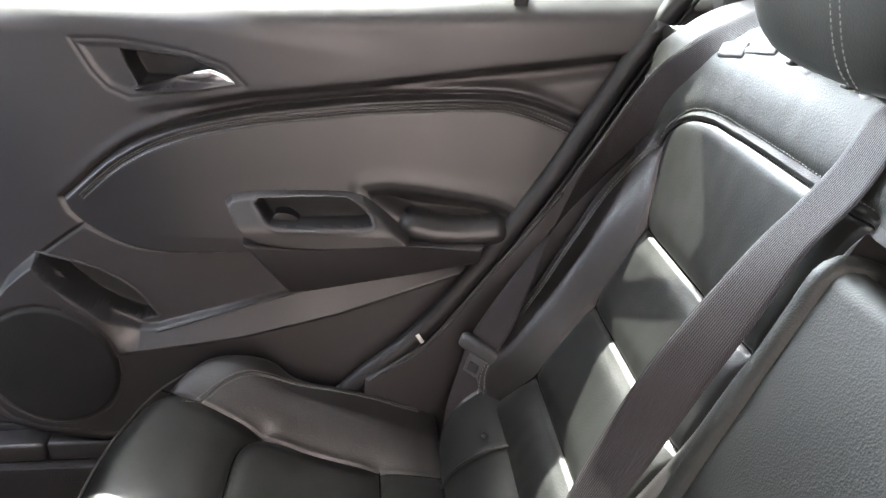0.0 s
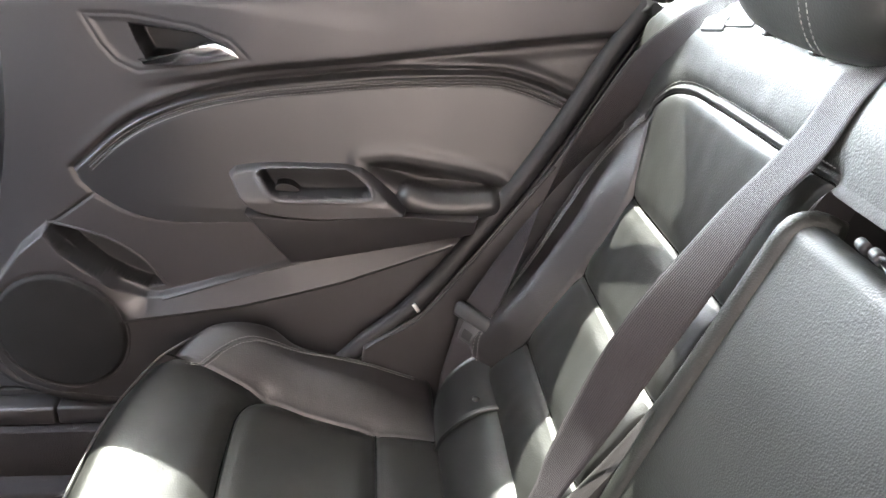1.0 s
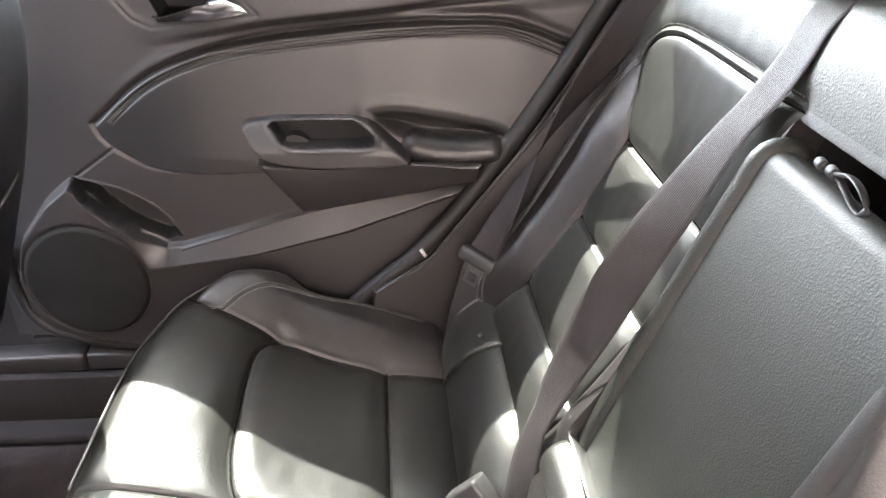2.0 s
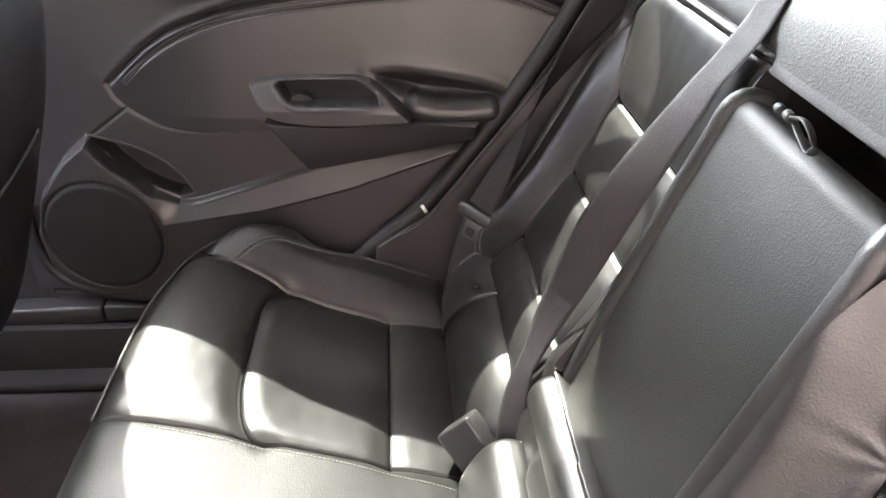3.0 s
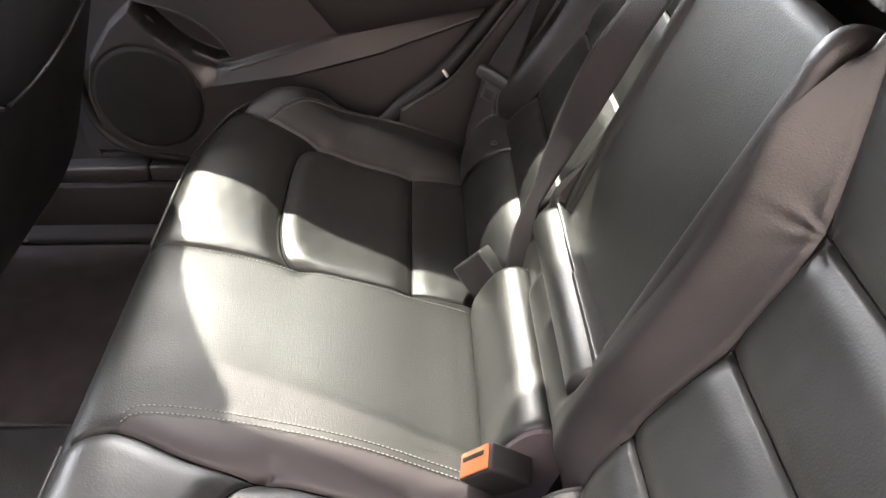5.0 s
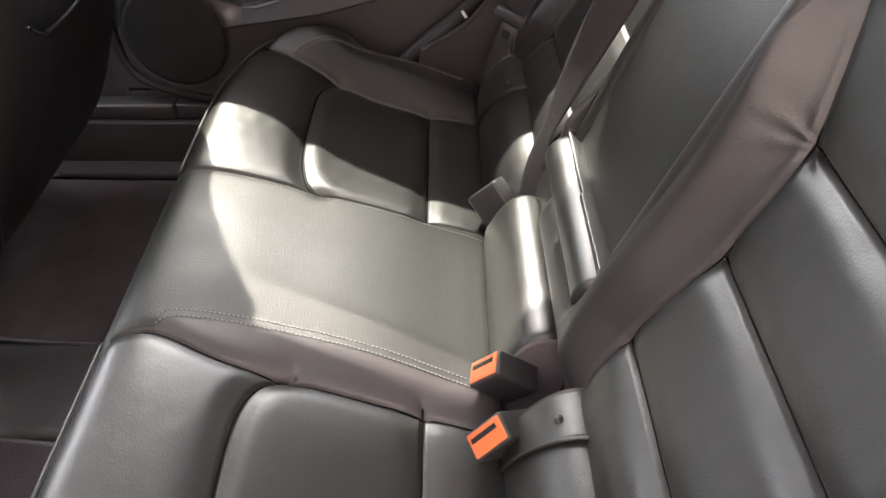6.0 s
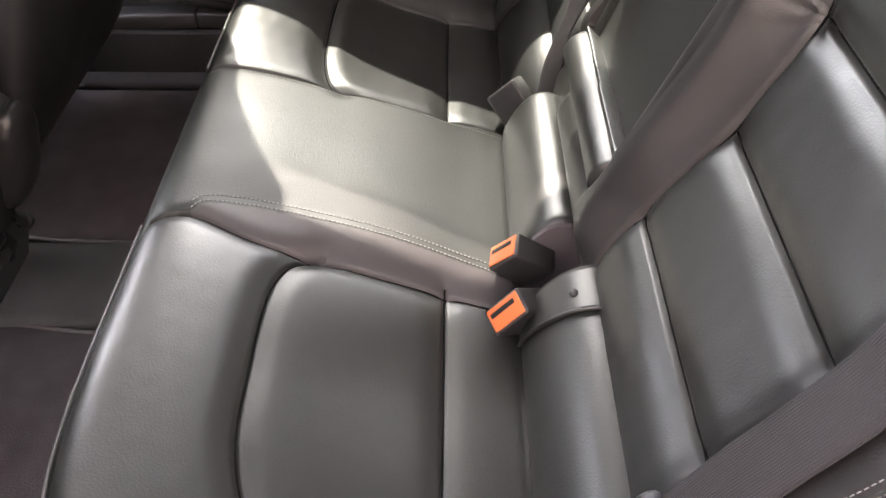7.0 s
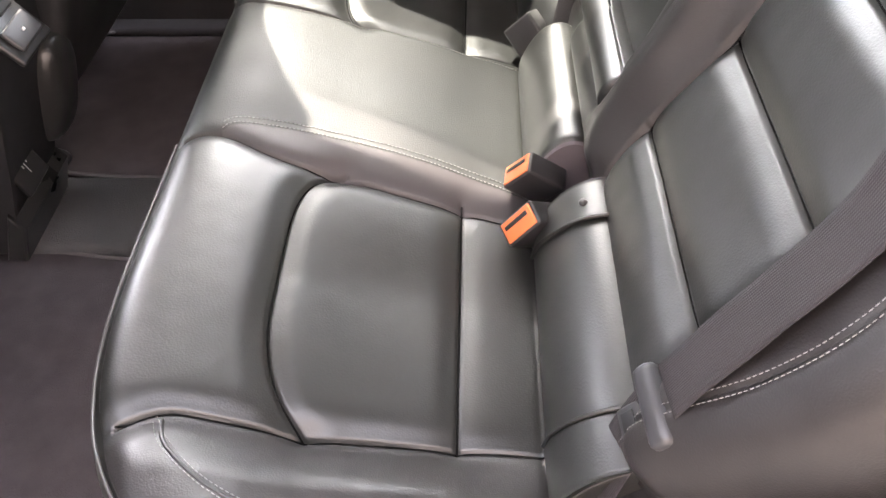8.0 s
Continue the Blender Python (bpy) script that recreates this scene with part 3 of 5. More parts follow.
def back_offset(y, z, upright):
    """How far the upholstery stands out of the plain back, towards the knees."""
    a = np.abs(y)
    low = smooth01((0.80 - z) / 0.06) * upright
    oc = np.interp(z, col(OUTER_CREASE, 1), col(OUTER_CREASE, 0))
    ic = np.interp(z, col(INNER_CREASE, 1), col(INNER_CREASE, 0))
    o = (0.020 * smooth01((a - oc) / 0.045) + 0.005 * np.sin(math.pi * np.clip((a - oc) / 0.085, 0, 1))) * smooth01((0.745 - z) / 0.15) * upright
    inner = smooth01((ic - a) / 0.045) * smooth01((0.785 - z) / 0.03) * upright * (1 - (1 - smooth01((z - 0.375) / 0.06)) * smooth01((y - 0.05) / 0.05))
    meet = np.interp(z, (0.34, 0.38, 0.43, 0.50, 0.60, 0.68, 0.72, 0.757, 0.79), (0.014, 0.024, 0.030, 0.037, 0.043, 0.043, 0.040, 0.034, 0.010))
    meet = np.where(y > 0, np.minimum(meet, 0.027), meet)
    inner = inner * (1 - smooth01((z - 0.735) / 0.02) * smooth01((0.140 - a) / 0.008))
    o = o + inner * (0.022 + (meet - 0.022) * smooth01((0.185 - a) / 0.045))
    hole = smooth01((0.1330 - a) / 0.002) * smooth01((z - 0.428) / 0.006) * smooth01((0.774 - z) / 0.008)
    o = o - (0.055 + 0.09 * smooth01((z - 0.69) / 0.03)) * hole * upright
    o = o - 0.014 * np.exp(-((z - 0.400) / 0.024) ** 2) * smooth01((0.146 - a) / 0.02) * upright
    for s in (1, -1):
        for line, deep in ((INNER_CREASE, 0.9), (OUTER_CREASE, 0.8)):
            d = distance(y, z, [(s * p, q) for p, q in line])
            o = o - upright * deep * (0.005 * np.exp(-(d / 0.012) ** 2) + 0.006 * np.exp(-(d / 0.0028) ** 2))
        for k, level in enumerate(LEVELS):
            d = distance(y, z, [(s * 0.197, level), (s * 0.474, level)])
            held = smooth01((oc + 0.004 - a) / 0.010) * smooth01((a - ic + 0.004) / 0.010)
            o = o - upright * held * (0.0070 * np.exp(-(d / 0.015) ** 2) + 0.0050 * np.exp(-(d / 0.0026) ** 2))
        d = distance(y, z, [(s * p, q) for p, q in UPPER_SEAM])
        o = o - upright * (0.004 * np.exp(-(d / 0.010) ** 2) - 0.0035 * np.exp(-(d / 0.0035) ** 2) + 0.002 * np.exp(-((d - 0.005) / 0.0018) ** 2))
        d = distance(y, z, [(s * p, q) for p, q in OUTER_STITCH])
        o = o - upright * 0.0025 * np.exp(-(d / 0.004) ** 2)
    o = o + upright * (0.0009 * ripple(y, z, 0.18, 5) + 0.00022 * ripple(y, z, 0.05, 6)) * smooth01((a - 0.138) / 0.01)
    turn, far = np.arctan2(z - 0.631, y + 0.192), np.hypot(z - 0.631, y + 0.192)
    o = o + upright * 0.0009 * np.exp(-(far / 0.034) ** 2) * np.sin(8 * turn) * smooth01(far / 0.006)   # puckers where the seams meet
    o = o - 0.11 * smooth01(((a - 0.6) * 0.548 + (z - 0.815) * 0.838) / 0.03) * smooth01((z - 0.72) / 0.03)
    stitch = np.interp(z, col(OUTER_STITCH, 1), col(OUTER_STITCH, 0)) + 0.12 * smooth01((z - 0.69) / 0.06)
    edge = np.clip((a - np.minimum(stitch + 0.006, 0.585)) / 0.062, 0, 1)
    o = o - (1 - np.sqrt(np.maximum(0, 1 - edge ** 2))) * 0.075 * smooth01((0.84 - z) / 0.02 + 0.4)
    return o


def back_frame():
    p = spline(BACK, 1200)
    t = np.gradient(p, axis=0)
    t /= np.linalg.norm(t, axis=1)[:, None]
    return p, np.stack([-t[:, 1], t[:, 0]], 1)


BP, BN = back_frame()


def back_place(y, z, lift=0.0):
    i = int(np.argmin(np.abs(BP[:800, 1] - z)))
    o = float(back_offset(np.array(float(y)), np.array(float(z)), 1.0)) + lift
    return (BP[i, 0] + BN[i, 0] * o, y, BP[i, 1] + BN[i, 1] * o)


def backrests():
    right = tagged(empty("folding_rear_seat", (0.3, 0.4, 0.3)), "narrow black leather rear backrest with quilted inserts", "car seat back", "rear backrests")
    left = tagged(empty("folding_rear_seat", (0.3, -0.3, 0.3)), "wide black leather rear backrest with quilted inserts and a recess", "car seat back", "rear backrests")
    nu, nv = 460, 760
    p = spline(BACK, nu)
    t = np.gradient(p, axis=0)
    t /= np.linalg.norm(t, axis=1)[:, None]
    nrm = np.stack([-t[:, 1], t[:, 0]], 1)
    y = np.linspace(-0.64, 0.64, nv)
    zz, yy = np.meshgrid(p[:, 1], y, indexing="ij")
    upright = np.repeat((smooth01((p[:, 1] - 0.318) / 0.04) * smooth01((0.395 - p[:, 0]) / 0.03))[:, None], nv, 1)
    o = back_offset(yy, zz, upright)
    pts = np.stack([p[:, 0][:, None] + nrm[:, 0][:, None] * o, yy, p[:, 1][:, None] + nrm[:, 1][:, None] * o], 2)
    cy = 0.25 * (yy[:-1, :-1] + yy[1:, :-1] + yy[:-1, 1:] + yy[1:, 1:])
    cz = 0.25 * (zz[:-1, :-1] + zz[1:, :-1] + zz[:-1, 1:] + zz[1:, 1:])
    behind = np.repeat((np.arange(nu - 1) > np.argmax(p[:, 1]))[:, None], nv - 1, 1)
    a = np.abs(cy)
    oc, ic = np.interp(cz, col(OUTER_CREASE, 1), col(OUTER_CREASE, 0)), np.interp(cz, col(INNER_CREASE, 1), col(INNER_CREASE, 0))
    st = np.interp(cz, col(OUTER_STITCH, 1), col(OUTER_STITCH, 0))
    up = np.interp(a, col(UPPER_SEAM, 0)[::-1], col(UPPER_SEAM, 1)[::-1])
    row = np.select([cz < LEVELS[0], cz < LEVELS[1], cz < LEVELS[2]], [1, 2, 3], 4)
    region = np.where(a > oc, 5, np.where(a > ic, row, 6))
    region = np.where((a > st) & (cz < 0.722), 7, region)
    region = np.where((cz > up) | ((a > 0.505) & (cz > 0.722)), 8, region)
    region = np.where((a < 0.1345) & (cz < 0.43), 1, region)
    # Region 10: the gap's deep shade is put in as near-black colour.
    region = np.where((a < 0.1325) & (cz > 0.434) & (cz < 0.770), 10, region)
    region = np.where(behind, 9, region)
    names = {1: "base_panel", 2: "lower_insert", 3: "middle_insert", 4: "upper_insert", 5: "side_bolster", 6: "inner_bolster", 7: "outer_bolster", 8: "shoulder_panel", 9: "rear_cover", 10: "recess"}
    mats = {k: {8: GRAINED, 5: BOLSTER, 6: BOLSTER, 7: BOLSTER, 10: RUBBER}.get(k, LEATHER) for k in names}
    grid_parts(pts, np.where(cy > 0.1345, region, 0), names, mats, right)
    grid_parts(pts, np.where(cy <= 0.1345, region, 0), names, mats, left)
    for s, parent in ((1, right), (-1, left)):
        for k in (-0.004, 0.004):
            stitches("stitching", [back_place(s * (u + k), v, 0.0012) for u, v in spline(OUTER_STITCH, 40)], parent)
        stitches("stitching", [back_place(s * u, v + 0.0075, 0.0012) for u, v in spline(UPPER_SEAM, 50)], parent)
    # The same cords darken the backrest creases, as groove shade in colour.
    for s, parent in ((1, right), (-1, left)):
        rows = [INNER_CREASE[5:-4], OUTER_CREASE[4:], [(u, v - 0.005) for u, v in UPPER_SEAM]]
        for level in LEVELS:
            rows.append([(u, level) for u in np.linspace(float(np.interp(level, col(INNER_CREASE, 1), col(INNER_CREASE, 0))), float(np.interp(level, col(OUTER_CREASE, 1), col(OUTER_CREASE, 0))), 20)])
        for row in rows:
            tube("seam", [back_place(s * u, v, 0.0002) for u, v in row], 0.0012, SEAM_SHADE, parent, n=90, sides=6)
    ledge = [(0.183, v, 0.405 - 0.003 * (v / 0.13) ** 4) for v in np.linspace(-0.133, 0.131, 15)]
    tube("recess_lip", ledge, 0.030, LEATHER, left, "glossy worn rolled lip under the armrest", n=50, sides=32)
    welt = [(0.573, 0.784), (0.569, 0.808), (0.556, 0.832), (0.522, 0.850)]
    for s, parent in ((1, right), (-1, left)):
        tube("shoulder_welt", [back_place(s * u, v, 0.001) for u, v in welt], 0.0028, LEATHER, parent, n=40, sides=8)
        stitches("stitching", [back_place(s * (u + 0.005), v + 0.004, 0.0006) for u, v in spline(welt, 30)], parent)
    m = Matrix.Translation((0.353, 0.396, 0.853)) @ Euler((0, -1.15, 0)).to_matrix().to_4x4() @ Matrix.Rotation(math.pi / 2 + 0.17, 4, "Z")
    box_part("lever_bezel", (-0.004, -0.009, -0.008), (0.048, 0.011, 0.0005), PLASTIC, right, "grey plastic lever surround", bevel=0.0048, m=m)
    box_part("release_lever", (-0.054, -0.004, -0.008), (0.000, 0.005, 0.000), GLOSS, right, "glossy black seat release lever", bevel=0.003, m=m)
    box_part("welt_end", (-0.007, -0.003, -0.003), (0.007, 0.003, 0.003), DARK, right, bevel=0.001, m=Matrix.Translation(back_place(0.574, 0.782, 0.002)) @ Euler((0.9, -0.3, 0)).to_matrix().to_4x4())
    roll("foot_roll", 0.185, 0.535, SIDE_ROLL, "", right, sag=0.42)
    roll("foot_roll", -0.555, -0.215, SIDE_ROLL, "", left)
    roll("foot_roll", -0.128, 0.140, MID_ROLL, "glossy worn leather roll", left, soft=0.012)
    return right, left


right_back, left_back = backrests()


# ---- folded armrest ----
def armrest():
    rest = tagged(empty("armrest", (0.24, 0, 0.43)), "folded black grained leather armrest with a pull loop", "armrest")
    lo, hi = np.array((0.178, 0.388)), np.array((0.313, 0.757))
    along = (hi - lo) / np.linalg.norm(hi - lo)
    out = np.array((-along[1], along[0]))
    length = np.linalg.norm(hi - lo)
    nu, nv = 130, 130
    u, v = np.meshgrid(np.linspace(0, 1, nu), np.linspace(-1, 1, nv), indexing="ij")
    su = np.minimum(u, 1 - u) * length
    sv = (1 - np.abs(v)) * 0.131
    r = 0.017
    drop = lambda s: r - np.sqrt(np.maximum(0, r * r - np.maximum(0, r - s) ** 2))
    depth = -np.maximum(drop(su), drop(sv)) + 0.004 * np.sin(math.pi * u) * np.cos(v * math.pi / 2)
    narrow = lambda k: 1 - 0.06 * np.clip((k - 0.93) / 0.07, 0, 1) ** 2.6
    front = np.stack([lo[0] + along[0] * u * length + out[0] * depth, v * 0.131 * narrow(u), lo[1] + along[1] * u * length + out[1] * depth], 2)
    rim = np.zeros_like(front)
    rim[..., 0], rim[..., 1], rim[..., 2] = front[..., 0] - out[0] * (0.045 + depth), front[..., 1], front[..., 2] - out[1] * (0.045 + depth)
    rim[..., 2] -= 0.045 * np.clip((u - 0.85) / 0.15, 0, 1)
    verts = np.concatenate([front.reshape(-1, 3), rim.reshape(-1, 3)]).tolist()
    n = nu * nv
    faces = []
    for i in range(nu - 1):
        for j in range(nv - 1):
            q = (i * nv + j, i * nv + j + 1, (i + 1) * nv + j + 1, (i + 1) * nv + j)
            faces += [q, tuple(n + k for k in q[::-1])]
    ring = [j for j in range(nv)] + [i * nv + nv - 1 for i in range(1, nu)] + [(nu - 1) * nv + j for j in range(nv - 2, -1, -1)] + [i * nv for i in range(nu - 2, 0, -1)]
    for a, b in zip(ring, ring[1:] + ring[:1]):
        faces.append((a, n + a, n + b, b))
    raw("pad", verts, faces, GRAINED, rest)
    for s in (-1, 1):
        rail = [(lo[0] + along[0] * k * length + out[0] * (-0.004 + 0.002 * math.sin(math.pi * k)), s * ((0.1250 if s > 0 else 0.1185) + 0.002 * math.sin(math.pi * k)) * float(narrow(k)), lo[1] + along[1] * k * length + out[1] * (-0.004 + 0.002 * math.sin(math.pi * k))) for k in np.linspace(0.03, 0.96, 14)]
        rail += [(rail[-1][0] + 0.014, rail[-1][1] * 0.975, rail[-1][2] + 0.008), (rail[-1][0] + 0.034, rail[-1][1] * 0.93, rail[-1][2] + 0.002)]
        tube("edge_roll", rail, 0.0125 if s < 0 else 0.011, BOLSTER if s < 0 else GRAINED, rest, "rolled leather edge", n=60, sides=16)
    loop = [(0.309, 0.030, 0.772), (0.304, 0.012, 0.775), (0.299, -0.010, 0.782), (0.296, -0.028, 0.780), (0.296, -0.037, 0.771), (0.299, -0.026, 0.764), (0.302, -0.006, 0.768), (0.306, 0.012, 0.771), (0.309, 0.028, 0.771)]
    strap = tube("pull_loop", loop, 0.0036, RUBBER, rest, "black leather pull loop", n=70, sides=10, flat=0.4)
    for y in (0.018, 0.033):
        tube("loop_ferrule", [(0.303, y - 0.005, 0.7735), (0.305, y + 0.005, 0.7735)], 0.0042, RUBBER, strap, n=4, sides=14)
    return rest


armrest()


# ---- headrest ----
def headrest(y):
    head = tagged(empty("headrest", (0.38, y, 0.87)), "black leather headrest with double stitching", "headrest")
    bm = bmesh.new()
    bmesh.ops.create_cube(bm, size=1.0)
    bmesh.ops.subdivide_edges(bm, edges=list(bm.edges), cuts=9, use_grid_fill=True)
    for v in bm.verts:
        q = v.co * 2
        k = (abs(q.x) ** 4 + abs(q.y) ** 4 + abs(q.z) ** 4) ** 0.25
        q = q / max(k, 1e-6)
        v.co = Vector((0.350 + q.x * 0.055 - 0.030 * q.z, y + q.y * 0.118 * (1 - 0.06 * q.z), 0.960 + q.z * 0.103))
    part("cushion", bm, LEATHER, head)
    for s in (-1, 1):
        stitches("stitching", [(0.350 - 0.0555 * (1 - (abs(w) / 1.02) ** 4) ** 0.25 - 0.030 * w, y - 0.045 + s * 0.006, 0.960 + 0.103 * w) for w in np.linspace(-0.93, 0.9, 24)], head)
        tube("post", [(0.39, y + s * 0.055, 0.80), (0.39, y + s * 0.055, 0.92)], 0.006, STEEL, head, "steel post", n=6, sides=12)
    return head


headrest(0.236)


def guide(y, x=0.362, z=0.861):
    base = tagged(empty("headrest_guide", (x, y, z)), "black plastic headrest post guide on the backrest top", "headrest guide", "headrest guides")
    bm = bmesh.new()
    bmesh.ops.create_cone(bm, cap_ends=True, segments=28, radius1=0.020, radius2=0.015, depth=0.010, matrix=Matrix.Translation((x + 0.006, y, z)) @ pose(0, 0, 0, 0, -40, 0))
    part("collar", bm, GLOSS, base)
    bm = bmesh.new()
    box(bm, (x - 0.016, y + 0.012, z - 0.004), (x - 0.006, y + 0.022, z + 0.001), 0.002)
    part("release_button", bm, GLOSS, base)
    return base


guide(0.201), guide(0.285)


# ---- rear door ----
PAD = [(-0.446, 0.566), (-0.364, 0.636), (-0.283, 0.677), (-0.189, 0.702), (-0.083, 0.718), (0.022, 0.730), (0.150, 0.737), (0.204, 0.730), (0.269, 0.707), (0.36, 0.66), (0.34, 0.56), (0.20, 0.52), (0.05, 0.515), (-0.10, 0.50), (-0.194, 0.497), (-0.304, 0.491), (-0.368, 0.499), (-0.420, 0.527), (-0.437, 0.544)]
PAD_LINE = [tuple(q) for q in spline(PAD + PAD[:1], 80)][:-1]
SHOULDER = [(-0.36, 0.690), (-0.24, 0.712), (-0.173, 0.726), (-0.023, 0.745), (0.170, 0.774), (0.338, 0.799), (0.45, 0.815)]
LEDGE = [(-0.72, 0.49), (-0.515, 0.487), (-0.494, 0.474), (-0.452, 0.427), (-0.402, 0.379), (-0.360, 0.360), (-0.335, 0.362), (-0.132, 0.429), (0.140, 0.499), (0.30, 0.54), (0.45, 0.58)]
STRIPE = [(-0.72, 0.30), (-0.45, 0.31), (-0.367, 0.328), (-0.212, 0.356), (-0.058, 0.401), (0.115, 0.468), (0.30, 0.53), (0.45, 0.58)]
POCKET = [(-0.497, 0.474), (-0.452, 0.464), (-0.406, 0.448), (-0.362, 0.416), (-0.333, 0.376), (-0.360, 0.369), (-0.398, 0.384), (-0.443, 0.411), (-0.477, 0.442)]
BEZEL = [(-0.398, 0.789), (-0.335, 0.790), (-0.249, 0.780), (-0.199, 0.765), (-0.174, 0.739), (-0.240, 0.727), (-0.331, 0.714), (-0.359, 0.726), (-0.377, 0.748)]
CUP = [(-0.338, 0.779), (-0.246, 0.773), (-0.205, 0.757), (-0.190, 0.740), (-0.252, 0.731), (-0.317, 0.729), (-0.329, 0.752)]
SCOOP = dense([(-0.020, 0.602), (0.022, 0.607), (0.10, 0.598), (0.155, 0.589), (0.185, 0.578), (0.175, 0.560), (0.07, 0.548), (0.03, 0.558), (-0.012, 0.585)])
GRIP = [(0.048, 0.551), (0.080, 0.543), (0.125, 0.543), (0.163, 0.549)]
TRAY = dense([(-0.214, 0.580), (-0.203, 0.591), (-0.150, 0.598), (-0.039, 0.600), (-0.014, 0.592), (0.022, 0.562), (0.048, 0.536), (0.020, 0.528), (-0.087, 0.521), (-0.158, 0.526), (-0.190, 0.541), (-0.214, 0.580)])
SPEAKER = (-0.497, 0.300, 0.103)
LOWER = [(-0.497, 0.480), (-0.545, 0.440), (-0.600, 0.370), (-0.620, 0.300), (-0.612, 0.235), (-0.580, 0.195), (-0.530, 0.176), (-0.443, 0.168), (0.50, 0.168), (0.50, 0.62), (0.140, 0.62), (-0.30, 0.60)]


def door_top(x):
    return 0.857 + 0.05 * x


def door_offset(x, z):
    """How far the inner panel stands into the cabin from the door's plane."""
    o = np.zeros(x.shape)
    sh = np.interp(x, col(SHOULDER, 0), col(SHOULDER, 1))
    lz = np.interp(x, col(LEDGE, 0), col(LEDGE, 1))
    st = np.interp(x, col(STRIPE, 0), col(STRIPE, 1))
    fade = smooth01((x + 0.36) / 0.20)
    o = o + fade * (0.017 * smooth01((z - sh) / 0.016 + 0.6) - 0.008 * np.exp(-(((z - sh) + 0.014) / 0.013) ** 2))
    fold = np.interp(x, (-0.66, -0.36, -0.20, -0.06, 0.06), (0.842, 0.830, 0.817, 0.800, 0.790))
    o = o - 0.004 * smooth01((z - fold) / 0.030 + 0.5) * smooth01((0.06 - x) / 0.16)
    o = o - 0.036 * np.clip((z - door_top(x) + 0.042) / 0.042, 0, 1) ** 2.4
    # hollow above the ledge, leaning back towards its foot
    o = o - 0.001 * (1 - smooth01((z - lz) / 0.12)) * smooth01((0.62 - z) / 0.12) * smooth01((x + 0.47) / 0.08)
    d = signed(x, z, PAD_LINE)
    upper = smooth01((z - 0.56) / 0.05)
    o = o + smooth01(-d / 0.007) * (0.0065 + 0.024 * np.clip((0.715 - z) / 0.19, 0, 1) * smooth01((x + 0.45) / 0.20)) - 0.004 * np.exp(-(d / 0.004) ** 2)
    o = o + 0.0055 * np.exp(-((d - 0.009) / 0.0075) ** 2) * upper * (0.3 + 0.7 * smooth01((x + 0.44) / 0.20))
    o = o - 0.004 * np.exp(-((d + 0.015) / 0.005) ** 2) * upper
    inside = smooth01(-signed(x, z, LOWER) / 0.010)
    body = np.interp(x, (-0.6, -0.34, -0.13, 0.146, 0.4), (0.034, 0.034, 0.027, 0.012, 0.004))
    proud = smooth01((lz - z) / 0.005 + 0.5)
    o = o * (1 - proud * inside) + body * proud * inside
    o = o - inside * proud * 0.022 * np.clip((z - st) / (lz - st + 1e-4), 0, 1) * smooth01((x + 0.42) / 0.06)
    o = o - inside * smooth01((st - z) / 0.006 + 0.5) * 0.006 * smooth01((x + 0.42) / 0.06)
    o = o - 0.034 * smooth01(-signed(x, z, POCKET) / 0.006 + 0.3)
    r = np.hypot(x - SPEAKER[0], z - SPEAKER[1])
    o = o + 0.004 * smooth01((SPEAKER[2] - r) / 0.012 + 0.5) - 0.004 * np.exp(-((r - SPEAKER[2]) / 0.0035) ** 2)
    d = signed(x, z, SCOOP)
    o = o - 0.026 * smooth01(-d / 0.030) + 0.003 * np.exp(-((d - 0.010) / 0.010) ** 2) * smooth01((z - 0.562) / 0.02) * smooth01((0.24 - x) / 0.05)
    grip = distance(x, z, GRIP)
    o = np.maximum(o, np.where(grip < 0.022, 0.018 + 0.028 * np.sqrt(np.maximum(0, 1 - (grip / 0.022) ** 2)), -1))
    d = signed(x, z, BEZEL)
    o = o - 0.003 * smooth01(-d / 0.012) - 0.0015 * np.exp(-(d / 0.003) ** 2)
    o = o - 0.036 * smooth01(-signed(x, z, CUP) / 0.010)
    d = distance(x, z, [(-0.425, 0.524), (-0.505, 0.466)])
    o = o - 0.003 * np.exp(-(d / 0.0025) ** 2)
    return o


